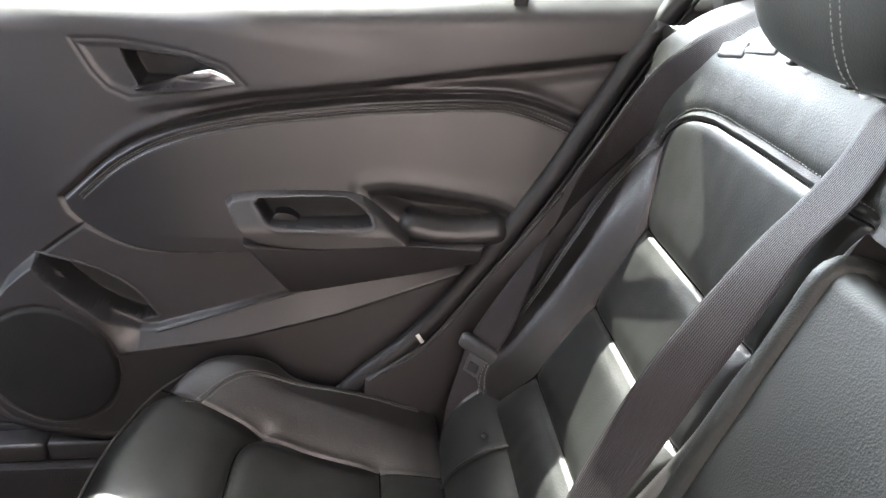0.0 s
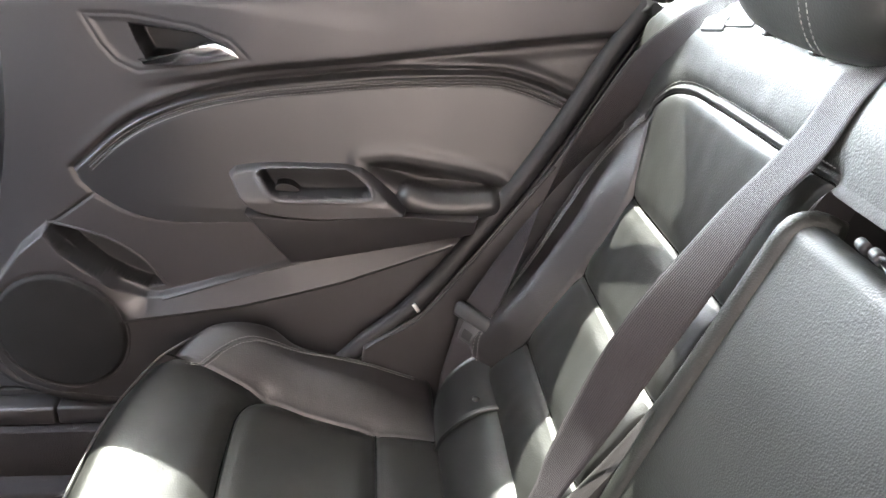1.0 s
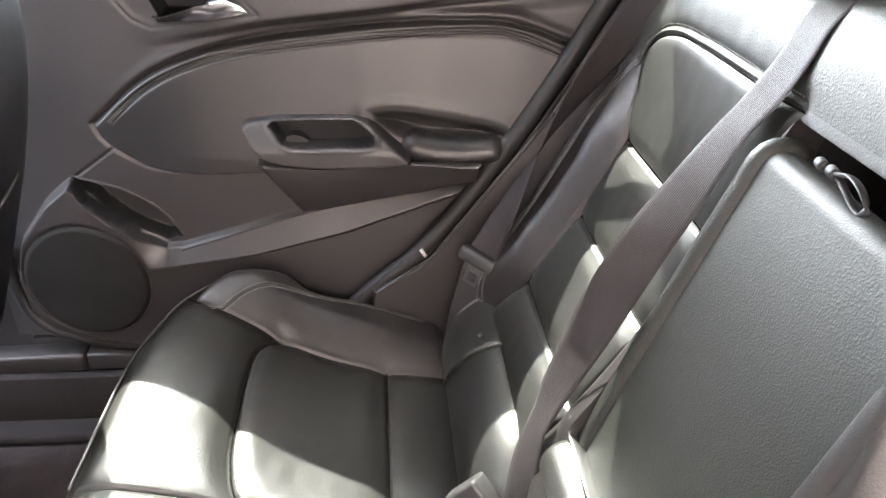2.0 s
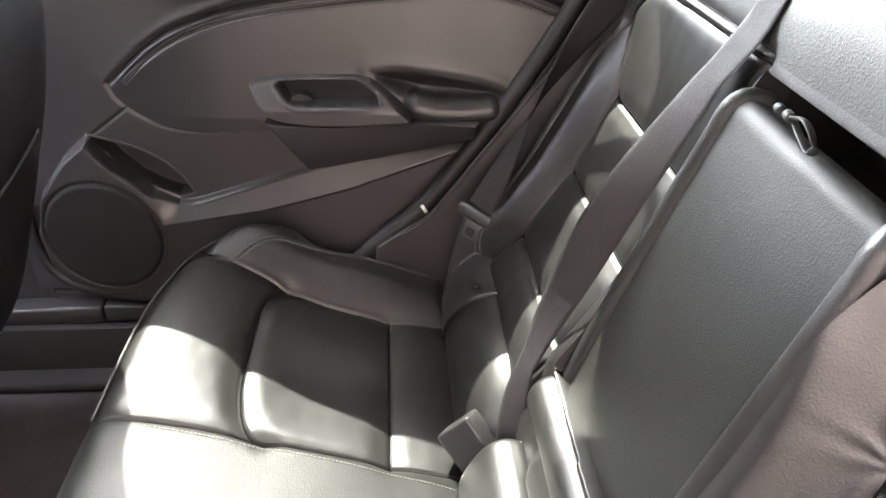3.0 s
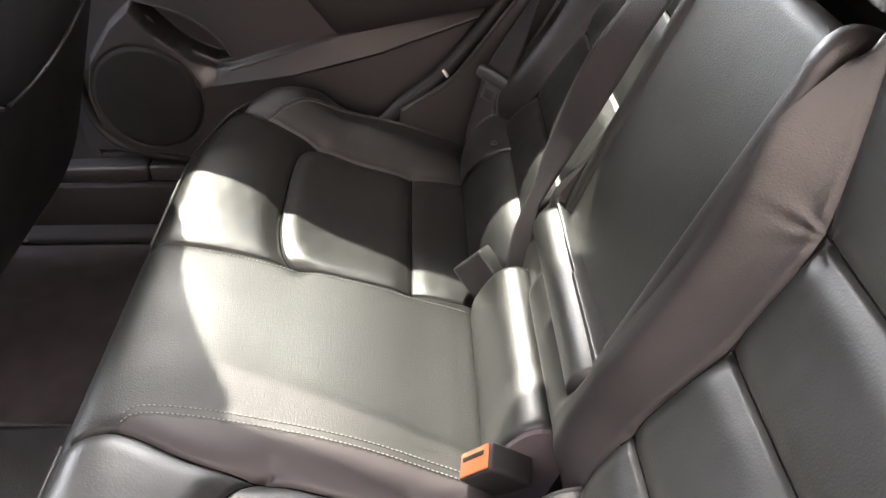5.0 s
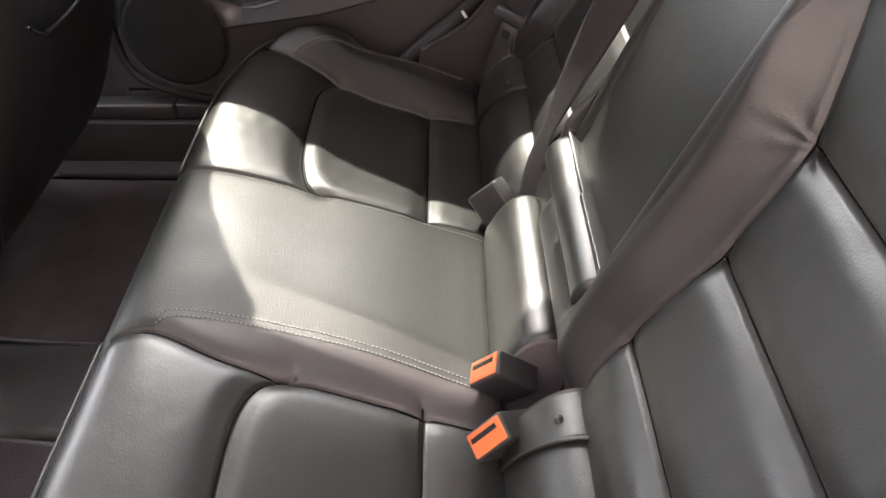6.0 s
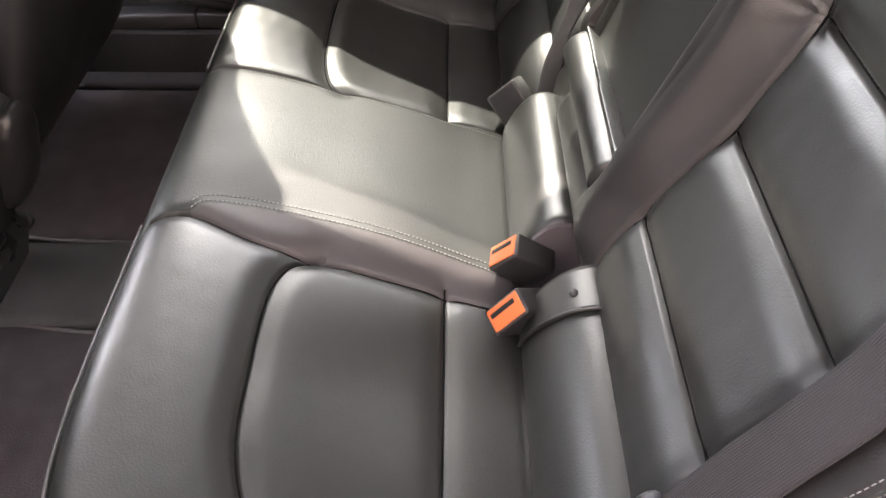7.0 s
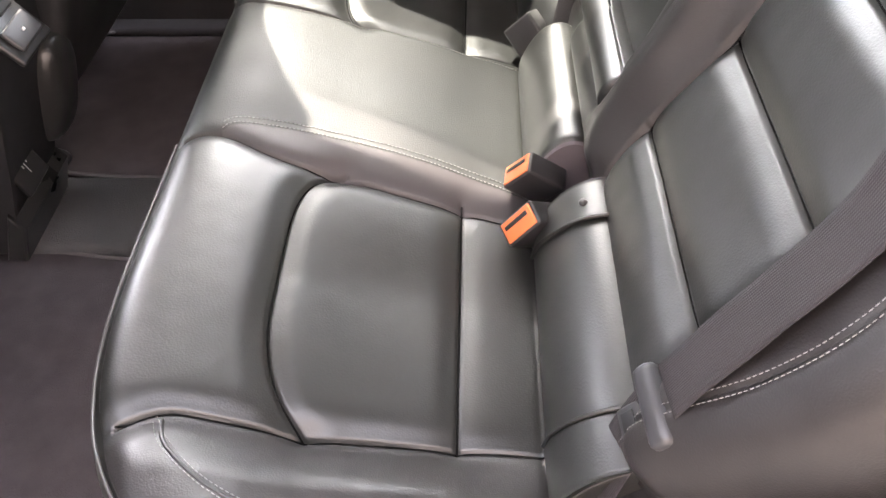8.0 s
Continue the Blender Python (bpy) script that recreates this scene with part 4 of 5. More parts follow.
def rear_door():
    door = tagged(empty("rear_door", (-0.1, 0.72, 0.16)), "closed rear car door with dark soft inner panel", "car door")
    nx, nz = 600, 400
    x, z = np.meshgrid(np.linspace(-0.66, 0.46, nx), np.linspace(0, 1, nz), indexing="ij")
    z = 0.165 + z * (door_top(x) - 0.165)
    o = door_offset(x, z)
    pts = np.stack([x, door_plane(x) - o, z], 2)
    mid = lambda a: 0.25 * (a[:-1, :-1] + a[1:, :-1] + a[:-1, 1:] + a[1:, 1:])
    cx, cz = mid(x), mid(z)
    sh, lz, st = [np.interp(cx, col(line, 0), col(line, 1)) for line in (SHOULDER, LEDGE, STRIPE)]
    region = np.where(cz > sh, 1, 2)
    low = signed(cx, cz, LOWER) < 0
    region = np.where(low & (cz < lz), 4, region)
    region = np.where(low & (cz < lz) & (cz > st) & (cx > -0.40), 5, region)
    region = np.where(signed(cx, cz, PAD_LINE) < 0, np.where(region == 5, 5, np.where(region == 4, 4, 3)), region)
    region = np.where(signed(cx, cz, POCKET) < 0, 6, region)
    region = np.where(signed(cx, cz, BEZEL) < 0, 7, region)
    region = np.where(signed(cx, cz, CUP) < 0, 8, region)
    region = np.where(distance(cx, cz, GRIP) < 0.022, 10, region)
    region = np.where(np.hypot(cx - SPEAKER[0], cz - SPEAKER[1]) < SPEAKER[2], 9, region)
    region = np.where(signed(cx, cz, TRAY[:-1]) < -0.010, 0, region)
    names = {1: "upper_trim", 2: "middle_panel", 3: "padded_insert", 4: "lower_panel", 5: "trim_stripe", 6: "map_pocket", 7: "handle_bezel", 8: "handle_cup", 9: "speaker_grille", 10: "grip"}
    # Pocket, handle cup and pull cup take a darker colour than the panel.
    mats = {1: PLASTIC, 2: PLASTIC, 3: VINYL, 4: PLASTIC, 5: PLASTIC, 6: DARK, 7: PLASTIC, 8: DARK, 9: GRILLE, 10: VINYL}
    grid_parts(pts, region, names, mats, door, {3: "dark vinyl padded insert with stitched edge", 9: "fine black speaker grille", 8: "darker hollow behind the handle"})
    # outer skin, so that the door has its thickness
    prism("outer_skin", [(-0.66, 0.16), (0.10, 0.16), (0.30, 0.45), (0.46, 0.62), (0.46, 0.845), (-0.66, 0.80)], lambda x, z: door_plane(x) - 0.675, 0.735, 0.83, PAINT, door, "pale painted outer skin", bevel=0.01)
    edge = spline([p for p in PAD[:9]], 60)
    for k in (0.0125, 0.0165, 0.0205):
        row = []
        t = np.gradient(edge, axis=0)
        for (u, v), (a, b) in zip(edge, t):
            q = (u + b / math.hypot(a, b) * k, v - a / math.hypot(a, b) * k)
            row.append((q[0], float(door_plane(q[0]) - door_offset(np.array(q[0]), np.array(q[1]))) - 0.0004, q[1]))
        if k == 0.0165:
            tube("edge_piping", row[2:], 0.0014, VINYL, door, n=120, sides=8)
        else:
            stitches("stitching", row[2:], door)
    # armrest with its pull cup
    lift = lambda x, z: door_plane(x)
    hole = dense([(-0.168, 0.584), (-0.158, 0.590), (-0.052, 0.594), (-0.036, 0.590), (-0.010, 0.570), (-0.016, 0.563), (-0.050, 0.560), (-0.130, 0.558), (-0.150, 0.564), (-0.168, 0.584)])
    x, z = np.meshgrid(np.linspace(-0.222, 0.056, 200), np.linspace(0.514, 0.606, 90), indexing="ij")
    d, dh = signed(x, z, TRAY[:-1]), signed(x, z, hole[:-1])
    o = 0.066 * np.sqrt(np.maximum(0, 1 - np.clip(1 + d / 0.009, 0, 1) ** 2)) * (1 - 0.42 * smooth01((z - 0.549) / 0.045))
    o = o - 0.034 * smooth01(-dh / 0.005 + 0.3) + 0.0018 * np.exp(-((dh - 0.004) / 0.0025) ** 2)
    cd, ch = mid(d), mid(dh)
    pts = np.stack([x, door_plane(x) - o, z], 2)
    grid_parts(pts, np.where(ch < 0, 2, np.where(cd < 0.002, 1, 0)), {1: "armrest_tray", 2: "pull_cup"}, {1: PLASTIC, 2: DARK}, door, {1: "dark armrest with a rounded edge", 2: "darker hollow pull cup"})
    prism("window_switch", dense([(-0.146, 0.561), (-0.112, 0.561), (-0.114, 0.566), (-0.126, 0.571), (-0.142, 0.570), (-0.146, 0.561)])[:-1], lift, -0.042, -0.004, GLOSS, door, "glossy black window switch", bevel=0.003)
    prism("armrest_block", [(-0.190, 0.527), (-0.087, 0.520), (0.050, 0.534), (0.145, 0.536), (0.142, 0.505), (-0.090, 0.441), (-0.131, 0.430)], lambda x, z: door_plane(x) + 0.40 * max(0.0, 0.530 - z), -0.056, 0.0, PLASTIC, door, bevel=0.006)

    def on_door(line, lift=0.0):
        return [(u, float(door_plane(u) - door_offset(np.array(u), np.array(v))) - lift, v) for u, v in spline(line, 60)]

    tube("pocket_lip", on_door([(-0.500, 0.478), (-0.452, 0.467), (-0.405, 0.451), (-0.360, 0.419), (-0.331, 0.377)], 0.001), 0.0022, PLASTIC, door, n=60, sides=8)
    tube("stripe_edge", on_door([(-0.335, 0.3565), (-0.132, 0.4235), (0.0, 0.458), (0.140, 0.4935)], 0.0004), 0.0014, PLASTIC, door, n=70, sides=6)
    tube("speaker_rim", on_door([(SPEAKER[0] + (SPEAKER[2] + 0.004) * math.cos(w), SPEAKER[1] + (SPEAKER[2] + 0.004) * math.sin(w)) for w in np.linspace(-3.3, 0.2, 40)], 0.0006), 0.0016, PLASTIC, door, n=90, sides=6)
    # chrome handle
    lever = [(-0.326, 0.733), (-0.253, 0.745), (-0.241, 0.757), (-0.218, 0.760), (-0.196, 0.752), (-0.182, 0.739), (-0.255, 0.728), (-0.318, 0.723)]
    prism("handle", lever, lift, -0.016, -0.002, CHROME, door, "chrome pull handle", bevel=0.0055, segments=4)
    tube("bottom_seal", [(-0.636, door_plane(-0.62) - 0.004, 0.345), (-0.634, door_plane(-0.62) - 0.008, 0.28), (-0.612, door_plane(-0.6) - 0.010, 0.212), (-0.56, door_plane(-0.55) - 0.012, 0.178), (-0.45, door_plane(-0.45) - 0.014, 0.160), (-0.2, door_plane(-0.2) - 0.014, 0.156), (0.1, door_plane(0.1) - 0.014, 0.156)], 0.011, RUBBER, door, "black rubber lower seal", n=110, sides=10)
    # window
    prism("window_seal", [(-0.62, 0.795), (0.42, 0.845), (0.42, 0.864), (-0.62, 0.813)], lambda x, z: door_plane(x), 0.030, 0.05, RUBBER, door, "black rubber belt seal", bevel=0.003)
    pane = prism("glass", [(-0.64, 0.80), (0.46, 0.855), (0.42, 1.00), (0.24, 1.16), (-0.64, 1.185)], lambda x, z: door_plane(x) - (z - 0.83) * 0.25, 0.018, 0.022, GLASS, door, "clear window pane", bevel=0)
    slope = lambda x, z: door_plane(x) - (z - 0.83) * 0.25
    prism("divider_bar", [(0.170, 0.845), (0.188, 0.845), (0.190, 1.02), (0.214, 1.11), (0.168, 1.13)], slope, 0.002, 0.030, RUBBER, door, "black window divider bar", bevel=0.003)
    bm = bmesh.new()
    bmesh.ops.create_cone(bm, cap_ends=True, segments=20, radius1=0.008, radius2=0.006, depth=0.012, matrix=Matrix.Translation((0.175, door_plane(0.175) + 0.016, 0.850)))
    part("lock_knob", bm, DARK, door, "black lock knob")
    return door


rear_door()

# ---- sill, seal and side trim by the door ----
def side_trim():
    trim = tagged(empty("side_trim", (0.1, 0.63, 0.2)), "plain dark plastic trim between the seat and the doorway", "trim panel")
    prism("panel", [(-0.03, 0.20), (0.24, 0.20), (0.33, 0.60), (0.375, 0.80), (0.36, 0.80), (0.25, 0.62), (0.075, 0.375), (-0.02, 0.315)], lambda x, z: 0.0, 0.612, 0.66, PLASTIC, trim, bevel=0.005)
    tube("piping", [(-0.002, 0.612, 0.322), (0.072, 0.612, 0.372), (0.16, 0.612, 0.49), (0.25, 0.612, 0.615)], 0.0022, DARK, trim, n=50, sides=6)
    m = look((0.060, 0.611, 0.385), (0.060, 1.0, 0.385)) @ pose(0, 0, 0, 0, 0, -58)
    box_part("sticker", (-0.008, -0.0028, -0.002), (0.008, 0.0028, 0.0), LABEL, trim, "small white printed label", bevel=0.0, m=m)
    return trim


side_trim()
def door_seal():
    seal = tagged(empty("door_seal", (-0.1, 0.64, 0.2)), "black rubber door opening seal along the doorway", "door seal")
    way = [(-0.30, 0.648, 0.17), (-0.10, 0.640, 0.24), (-0.012, 0.632, 0.318), (0.062, 0.632, 0.385), (0.15, 0.632, 0.50), (0.245, 0.632, 0.645), (0.315, 0.632, 0.77), (0.362, 0.632, 0.845), (0.42, 0.632, 0.94)]
    tube("seal_bulb", way, 0.015, RUBBER, seal, n=110, sides=12)
    tube("seal_flange", [(x + 0.013, y - 0.010, z - 0.009) for x, y, z in way], 0.0045, DARK, seal, "thin covered flange", n=110, sides=8, flat=0.6)
    return seal


door_seal()



def sill_trim():
    sill = tagged(empty("door_sill", (-0.3, 0.70, 0.0)), "dark plastic sill trim beside the floor carpet", "door sill")
    for x0, x1 in ((-1.10, -0.534), (-0.532, 0.0)):
        bm = bmesh.new()
        box(bm, (x0, 0.690, 0.115), (x1, 0.735, 0.150), 0.006)
        for v in bm.verts:
            v.co.z += 0.12 * max(-0.16, min(0, v.co.x + 0.528)) * 0.8
        part("sill_plate", bm, PLASTIC, sill)
    box_part("carpet_riser", (-1.10, 0.675, 0.0), (-0.2, 0.70, 0.112), CARPET, sill, "charcoal carpet riser", bevel=0.003)
    box_part("kick_ledge", (-0.83, 0.628, 0.0), (-0.36, 0.678, 0.020), CARPET, sill, bevel=0.008)
    return sill


sill_trim()


# ---- floor mats, tunnel and console ----
def floor_mat(outline, label, clip=None):
    bm = bmesh.new()
    lo = [bm.verts.new((x, y, 0.001)) for x, y in outline]
    hi = [bm.verts.new((x, y, 0.013)) for x, y in outline]
    n = len(outline)
    top = bm.faces.new(hi)
    bm.faces.new(lo[::-1])
    for i in range(n):
        bm.faces.new((lo[i], lo[(i + 1) % n], hi[(i + 1) % n], hi[i]))
    bmesh.ops.bevel(bm, geom=list(top.edges), offset=0.005, segments=2, profile=0.5, affect="EDGES")
    mat = tagged(empty("floor_mat", (outline[0][0], outline[0][1], 0)), label, "floor mat", "floor mats")
    part("mat_surface", bm, MAT, mat)
    if clip:
        tube("mat_clip", [(x, y, 0.016) for x, y in clip], 0.0055, BUTTON, mat, "grey plastic retaining clip", n=30, sides=8)
    edge = [(x, y, 0.013) for x, y in outline]
    tube("binding", [edge[-1]] + edge + edge[:1], 0.004, BINDING, mat, "grey bound edge", n=160, sides=6)
    return mat


floor_mat([(-0.82, 0.615), (-0.40, 0.615), (-0.36, 0.58), (-0.36, 0.16), (-0.56, 0.152), (-0.735, 0.166), (-0.75, 0.20), (-0.82, 0.24)], "charcoal carpet floor mat in the footwell", [(-0.775, 0.222), (-0.752, 0.216), (-0.737, 0.203), (-0.736, 0.188), (-0.746, 0.180)])
floor_mat([(-0.82, -0.66), (-0.36, -0.66), (-0.36, -0.06), (-0.55, -0.045), (-0.78, -0.02), (-0.82, -0.06)], "charcoal carpet floor mat near the open doorway")


def tunnel():
    bm = bmesh.new()
    box(bm, (-1.3, -0.035, -0.01), (-0.33, 0.145, 0.028), 0.016)
    return structure(part("tunnel", bm, HUMP), "low carpeted hump between the footwells", "floor hump")


tunnel()


def console():
    con = tagged(empty("centre_console", (-0.70, 0.03, 0.028)), "black centre console rear end with seat heater buttons", "centre console")
    outline = [(-1.25, 0.028), (-0.72, 0.028), (-0.690, 0.10), (-0.655, 0.20), (-0.615, 0.33), (-0.600, 0.40), (-0.625, 0.455), (-0.70, 0.475), (-1.25, 0.46)]
    prism("body", outline, lambda x, z: 0.0, -0.058, 0.105, DARK, con, bevel=0.014)
    prism("base_trim", [(-0.735, 0.028), (-0.700, 0.028), (-0.672, 0.10), (-0.690, 0.13)], lambda x, z: 0.0, -0.066, 0.11, GLOSS, con, bevel=0.006)
    bm = bmesh.new()
    bmesh.ops.create_uvsphere(bm, u_segments=32, v_segments=20, radius=1.0)
    for v in bm.verts:
        q = v.co
        k = (abs(q.x) ** 3 + abs(q.y) ** 3 + abs(q.z) ** 3) ** (1 / 3)
        v.co = Vector((-0.656 + 0.048 * q.x / k + 0.03 * q.z / k, 0.112 + 0.046 * q.y / k, 0.240 + 0.095 * q.z / k))
    part("rounded_end", bm, GLOSS, con)
    m = look((-0.578, -0.016, 0.430), (-0.578 - 0.78, -0.016, 0.430 - 0.62)) 
    box_part("button_panel", (-0.042, -0.048, -0.006), (0.042, 0.048, 0.004), GLOSS, con, "black button panel", bevel=0.004, m=m)
    for k in (-0.021, 0.021):
        b = box_part("heater_button", (-0.030, k - 0.016, 0.004), (0.030, k + 0.016, 0.011), BUTTON, con, "grey seat heater button", bevel=0.003, m=m)
        box_part("symbol", (-0.003, k - 0.002, 0.0112), (0.003, k + 0.002, 0.0118), LABEL, b, "white printed symbol", bevel=0.0, m=m)
    m = look((-0.662, -0.012, 0.185), (-0.662 - 0.94, -0.012, 0.185 - 0.32))
    port = box_part("socket_cover", (-0.035, -0.035, -0.004), (0.035, 0.035, 0.006), GLOSS, con, "black socket cover with white symbol", bevel=0.005, m=m)
    for u, v, w, h in ((-0.002, -0.012, 0.0016, 0.024), (-0.008, 0.0, 0.0016, 0.010), (0.005, 0.002, 0.0016, 0.008)):
        box_part("symbol", (u, v, 0.0061), (u + w, v + h, 0.0066), LABEL, port, "white printed symbol", bevel=0.0, m=m)
    return con


console()


def front_seat():
    seat = tagged(empty("front_seat", (-0.72, 0.36, 0.1)), "black front seat seen from behind", "car seat")

    def blob(lo, hi, lean, power):
        bm = bmesh.new()
        bmesh.ops.create_cube(bm, size=1.0)
        bmesh.ops.subdivide_edges(bm, edges=list(bm.edges), cuts=13, use_grid_fill=True)
        c, h = (Vector(lo) + Vector(hi)) / 2, (Vector(hi) - Vector(lo)) / 2
        for v in bm.verts:
            q = v.co * 2
            k = (abs(q.x) ** power + abs(q.y) ** power + abs(q.z) ** power) ** (1 / power)
            q = q / max(k, 1e-6)
            v.co = Vector((c.x + h.x * q.x + lean * q.z - 0.45 * lean * max(0, q.z) ** 2, c.y + q.y * h.y * (1 - 0.10 * q.z), c.z + q.z * h.z))
        return bm

    part("backrest", blob((-0.650, 0.130, 0.18), (-0.505, 0.620, 0.87), 0.132, 7), DARK, seat)
    part("headrest", blob((-0.63, 0.27, 0.86), (-0.52, 0.49, 1.05), 0.02, 4), DARK, seat)
    part("seat", box(bmesh.new(), (-1.25, 0.16, 0.10), (-0.80, 0.60, 0.32), 0.05), DARK, seat)
    pocket = [(-0.482, 0.53, 0.565), (-0.490, 0.50, 0.545), (-0.503, 0.42, 0.515), (-0.508, 0.33, 0.505), (-0.503, 0.24, 0.515), (-0.488, 0.18, 0.55)]
    tube("pocket_hem", pocket, 0.003, GLOSS, seat, "thin hem of the seat back pocket", n=60, sides=6)
    tube("hinge_cover", [(-0.66, 0.150, 0.30), (-0.66, 0.135, 0.30)], 0.045, GLOSS, seat, "round hinge cover", n=4, sides=24)
    return seat


seat_right = front_seat()
# Unseen left seat, added to keep windscreen light off the left backrest.
copy_thing(seat_right, pose(-0.86, -0.40, 0.1))


# ---- belts and buckles ----
def tongue(parent, centre, ahead, face, size=1.0):
    """The plastic bar and steel plate that slide on the webbing."""
    d, f = Vector(ahead).normalized(), Vector(face).normalized()
    w = d.cross(f).normalized()
    f = w.cross(d)
    m = Matrix.Translation(centre) @ Matrix((w, f, d)).transposed().to_4x4() @ Matrix.Scale(size, 4)
    bar = box_part("tongue", (-0.034, -0.008, -0.011), (0.034, 0.010, 0.012), BUTTON, parent, "grey plastic tongue bar", bevel=0.0075, m=m)
    bm = box(bmesh.new(), (-0.014, -0.003, -0.043), (0.014, 0.0, -0.008), 0.002, m)
    part("plate", bm, GUNMETAL, bar, "dark steel tongue plate")
    bm = box(bmesh.new(), (-0.008, 0.0005, -0.037), (0.008, 0.0025, -0.023), 0.001, m)
    part("plate_slot", bm, RUBBER, bar)


def right_belt():
    belt = tagged(empty("seat_belt", (0.12, 0.55, 0.28)), "grey webbing seat belt with a half twist and black tongue", "seat belt", "seat belts")
    near, edge = (-0.45, -0.82, 0.35), (0.75, -0.42, -0.30)
    ribbon("webbing", [(0.45, 0.310, 0.897), (0.412, 0.340, 0.895), (0.388, 0.374, 0.888), (0.362, 0.414, 0.866), (0.345, 0.460, 0.832), (0.325, 0.512, 0.782), (0.298, 0.530, 0.728), (0.262, 0.536, 0.670), (0.228, 0.540, 0.606), (0.200, 0.546, 0.540), (0.174, 0.550, 0.478), (0.146, 0.552, 0.415)],
           [(-0.1, 0, 1), (-0.1, 0, 1), (-0.18, 0.03, 1), (-0.38, -0.15, 0.9), (-0.55, -0.50, 0.6), (-0.52, -0.75, 0.42), (-0.48, -0.80, 0.38), near, (-0.3, -0.95, 0.2), edge, (0.65, 0.6, -0.3), (0.6, 0.75, -0.25)], 0.047, WEBBING, belt, n=180)
    ribbon("lap_webbing", [(0.142, 0.553, 0.408), (0.128, 0.551, 0.350), (0.115, 0.549, 0.292), (0.112, 0.548, 0.24)], [(-0.6, -0.75, 0.25)] * 4, 0.047, WEBBING, belt, n=30)
    tongue(belt, (0.140, 0.550, 0.405), (0.30, 0.05, 0.95), (-0.6, -0.75, 0.25))
    return belt


right_belt()


def middle_belt():
    belt = tagged(empty("seat_belt", (0.16, 0.15, 0.29)), "grey webbing centre seat belt across the backrest", "seat belt", "seat belts")
    ribbon("webbing", [(0.44, 0.135, 0.897), (0.395, 0.145, 0.899), (0.355, 0.158, 0.855), (0.334, 0.165, 0.80), (0.303, 0.174, 0.744), (0.270, 0.170, 0.690), (0.240, 0.166, 0.640), (0.217, 0.166, 0.590), (0.199, 0.170, 0.540), (0.184, 0.178, 0.490), (0.171, 0.187, 0.440), (0.160, 0.188, 0.395), (0.150, 0.180, 0.350), (0.146, 0.167, 0.312), (0.144, 0.162, 0.285)],
           [(-0.3, 0, 1), (-0.5, 0, 0.9), (-0.9, 0, 0.4), (-0.85, 0.0, 0.5), (-0.80, -0.1, 0.5), (-0.7, -0.3, 0.5), (-0.52, -0.62, 0.5), (-0.42, -0.74, 0.45), (-0.42, -0.74, 0.45), (-0.52, -0.68, 0.40), (-0.75, -0.45, 0.35), (-0.90, -0.15, 0.25), (-0.92, -0.05, 0.22), (-0.80, -0.45, 0.30), (-0.70, -0.60, 0.35)], 0.048, WEBBING, belt, n=160)
    part("catch", box(bmesh.new(), (0.150, 0.128, 0.290), (0.166, 0.140, 0.330), 0.003), STEEL, belt, "bright steel catch plate")
    return belt


middle_belt()


def left_belt():
    belt = tagged(empty("seat_belt", (0.17, -0.51, 0.4)), "grey webbing seat belt with a black tongue", "seat belt", "seat belts")
    ribbon("webbing", [(0.43, -0.430, 0.895), (0.395, -0.44, 0.897), (0.350, -0.455, 0.84), (0.290, -0.490, 0.70), (0.254, -0.514, 0.600), (0.212, -0.523, 0.520), (0.186, -0.526, 0.470), (0.162, -0.530, 0.420)],
           [(-0.3, 0, 1), (-0.5, 0, 0.9), (-0.8, 0, 0.5), (-0.85, -0.05, 0.5), (-0.85, 0, 0.5), (-0.85, 0, 0.5), (-0.85, 0, 0.5), (-0.85, -0.05, 0.5)], 0.050, WEBBING, belt)
    tongue(belt, (0.158, -0.530, 0.398), (0.50, -0.05, 0.86), (-0.85, -0.15, 0.5), 1.05)
    ribbon("lap_webbing", [(0.154, -0.530, 0.390), (0.140, -0.536, 0.350), (0.124, -0.548, 0.290), (0.118, -0.552, 0.24)], [(-0.85, -0.2, 0.5)] * 4, 0.047, WEBBING, belt, n=30)
    return belt


left_belt()


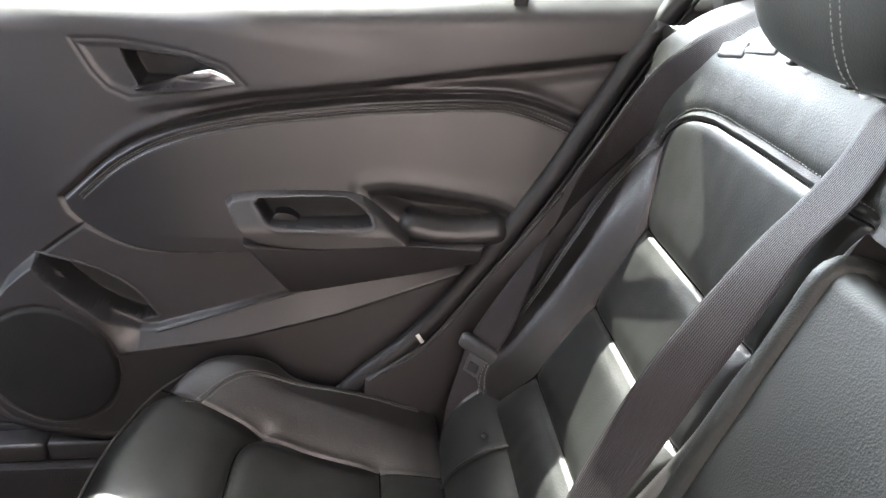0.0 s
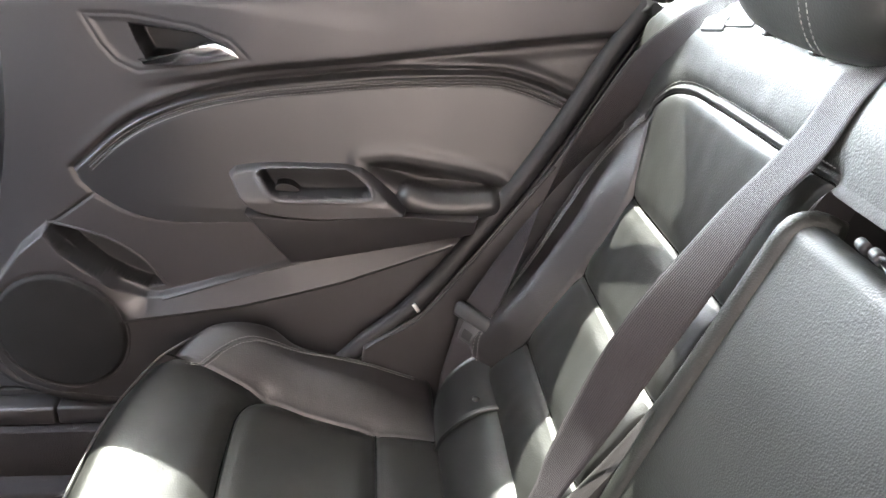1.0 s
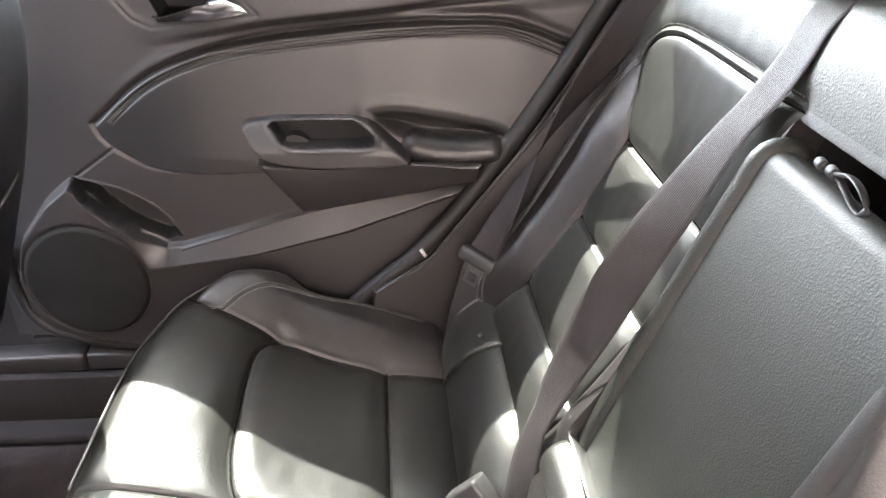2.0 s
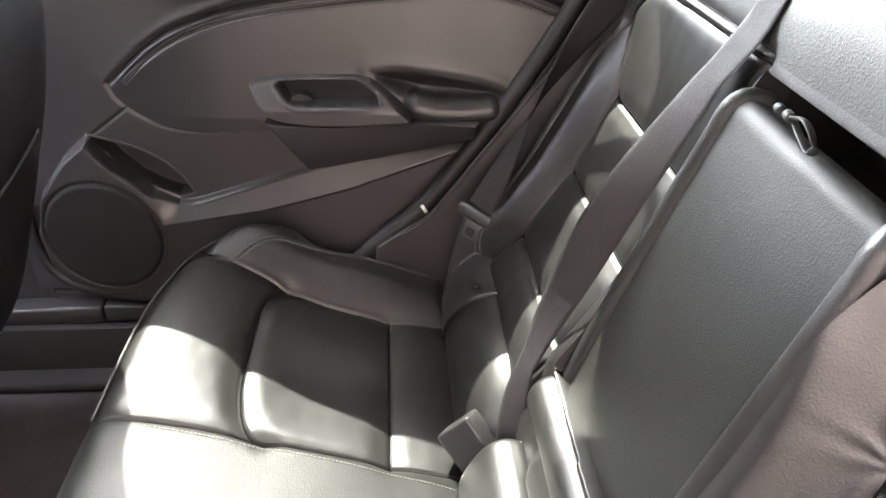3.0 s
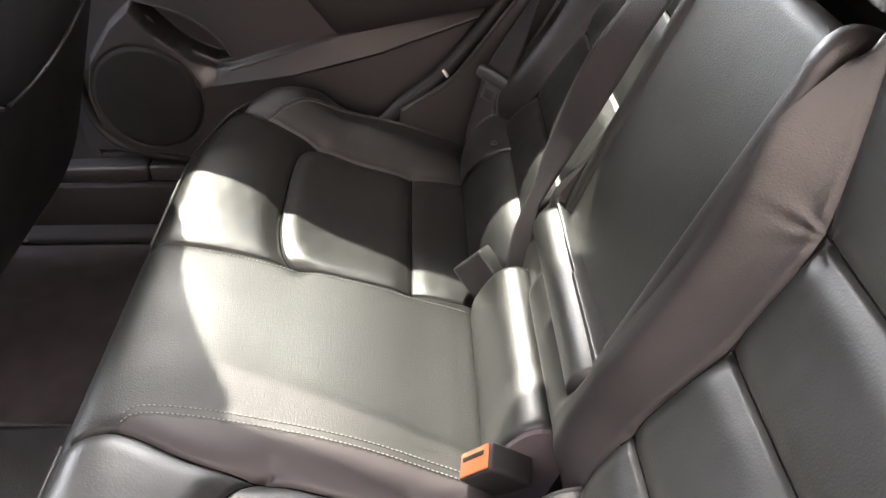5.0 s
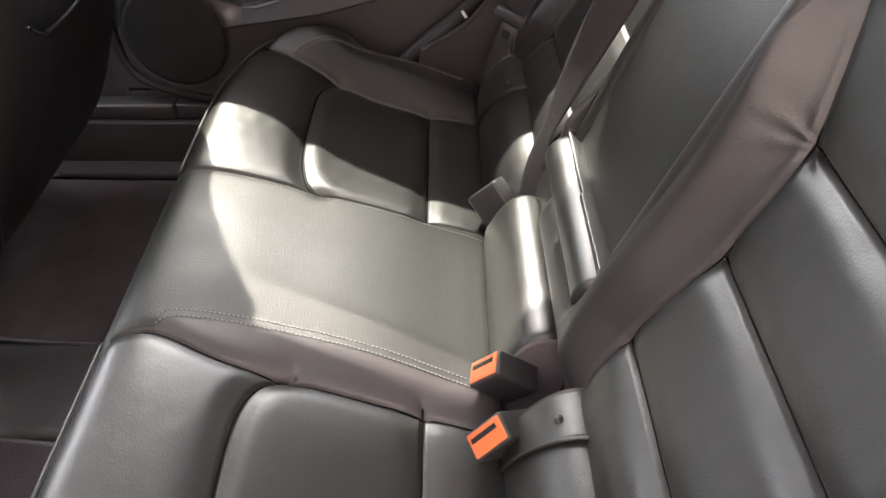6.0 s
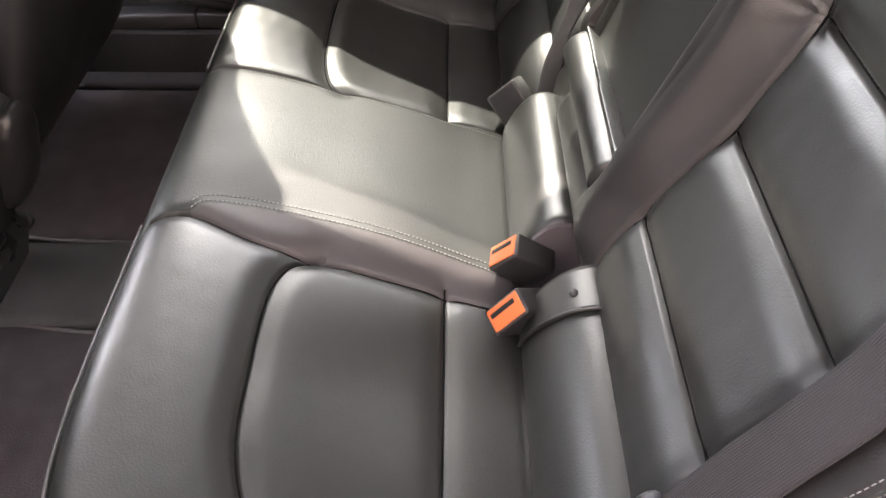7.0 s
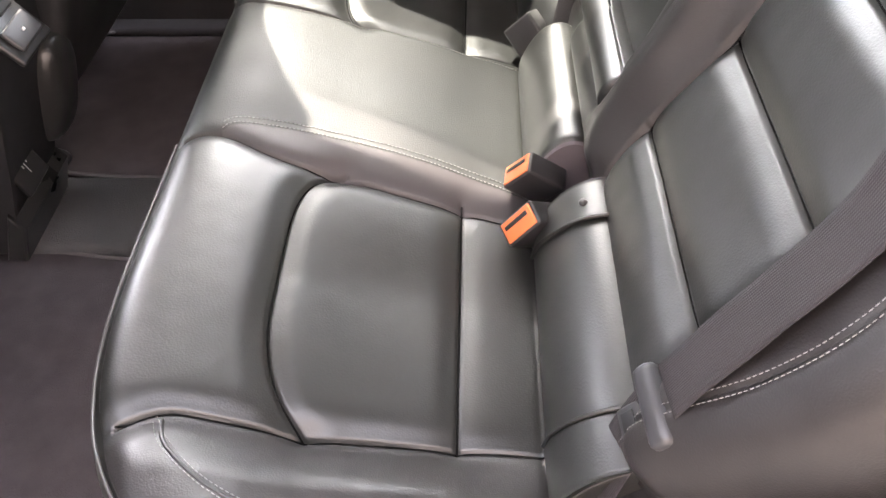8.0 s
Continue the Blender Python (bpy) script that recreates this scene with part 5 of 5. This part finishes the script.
def flap(parent, y_low, y_high, y_end, button):
    """A leather flap lying over the end of a foot roll, with a welted edge and a press stud."""
    p = spline(SIDE_ROLL[2:], 30)
    t = np.gradient(p, axis=0)
    nrm = np.stack([-t[:, 1], t[:, 0]], 1) / np.linalg.norm(t, axis=1)[:, None]
    rows, edge = [], []
    for i, (q, n) in enumerate(zip(p, nrm)):
        k = i / 29
        y0 = y_low + (y_high - y_low) * (1 - (1 - k) ** 2.0)
        lift = 0.0022 + 0.002 * math.sin(math.pi * k)
        rows.append([(q[0] + n[0] * lift * (1 - 0.35 * j / 11), y0 + (y_end - y0) * j / 11, q[1] + n[1] * lift * (1 - 0.35 * j / 11)) for j in range(12)])
        edge.append((q[0] + n[0] * (lift + 0.001), y0, q[1] + n[1] * (lift + 0.001)))
    m = 12
    verts = [v for r in rows for v in r] + [(v[0] + 0.006, v[1], v[2] - 0.004) for r in rows for v in r]
    o = len(rows) * m
    faces = []
    for i in range(len(rows) - 1):
        for j in range(m - 1):
            f = (i * m + j, i * m + j + 1, (i + 1) * m + j + 1, (i + 1) * m + j)
            faces += [f, tuple(o + v for v in f[::-1])]
        for j in (0, m - 1):
            faces.append((i * m + j, (i + 1) * m + j, o + (i + 1) * m + j, o + i * m + j))
    ob = raw("buckle_flap", verts, faces, LEATHER, parent, "thin leather flap with welted edge")
    tube("flap_welt", edge, 0.0022, LEATHER, parent, n=50, sides=6)
    if button:
        bm = bmesh.new()
        bmesh.ops.create_uvsphere(bm, u_segments=14, v_segments=8, radius=0.0055, matrix=Matrix.Translation(button) @ Matrix.Diagonal((1, 1, 0.6, 1)))
        part("press_stud", bm, GLOSS, parent, "small black press stud")


flap(left_back, -0.232, -0.270, -0.208, (0.134, -0.242, 0.342))
flap(left_back, -0.481, -0.503, -0.560, None)
flap(right_back, 0.465, 0.409, 0.540, (0.132, 0.441, 0.344))
cap = [(u, v) for u, v in spline(MID_ROLL, 30)]
bm = bmesh.new()
face = [bm.verts.new((0.130 + (u - 0.130) * 0.93, -0.1325, 0.25 + (v - 0.25) * 0.94)) for u, v in cap]
rim = [bm.verts.new((0.130 + (u - 0.130) * 0.96, -0.1285, 0.25 + (v - 0.25) * 0.97)) for u, v in cap]
hub = bm.verts.new((0.135, -0.1325, 0.24))
for a, b, c, d in zip(face, face[1:] + face[:1], rim[1:] + rim[:1], rim):
    bm.faces.new((a, b, c, d))
    bm.faces.new((hub, b, a))
part("end_cap", bm, FABRIC, left_back, "grey fabric end of the middle roll", smooth=False)


def buckle(eye, base, roll_, colour, label):
    """A buckle whose slot end stands at eye, with its stalk at base."""
    b = tagged(empty("buckle", base), label, "belt buckle", "belt buckles")
    m = look(base, eye, roll_) @ Matrix.Diagonal((1.32, 1.12, 1.0, 1.0))
    length = (Vector(eye) - Vector(base)).length
    box_part("housing", (-0.021, -0.0145, -length), (0.021, 0.0145, 0.0), BUCKLE, b, bevel=0.004, m=m)
    if colour is not None:
        box_part("button", (-0.0180, -0.0118, -length - 0.0012), (0.0180, 0.0118, -length + 0.004), colour, b, "orange release button", bevel=0.0012, m=m)
        box_part("slot", (-0.0130, 0.0020, -length - 0.0019), (0.0150, 0.0070, -length + 0.004), RUBBER, b, "black slot", bevel=0.0005, m=m)
    return b


buckle((0.066, -0.140, 0.299), (0.114, -0.138, 0.266), -72, ORANGE, "black belt buckle with an orange button beside the seat roll")
buckle((0.066, -0.229, 0.294), (0.106, -0.199, 0.260), -70, ORANGE, "black belt buckle with an orange button lying on the cushion")
buckle((0.082, 0.205, 0.298), (0.122, 0.168, 0.255), 70, None, "black belt buckle seen from behind")
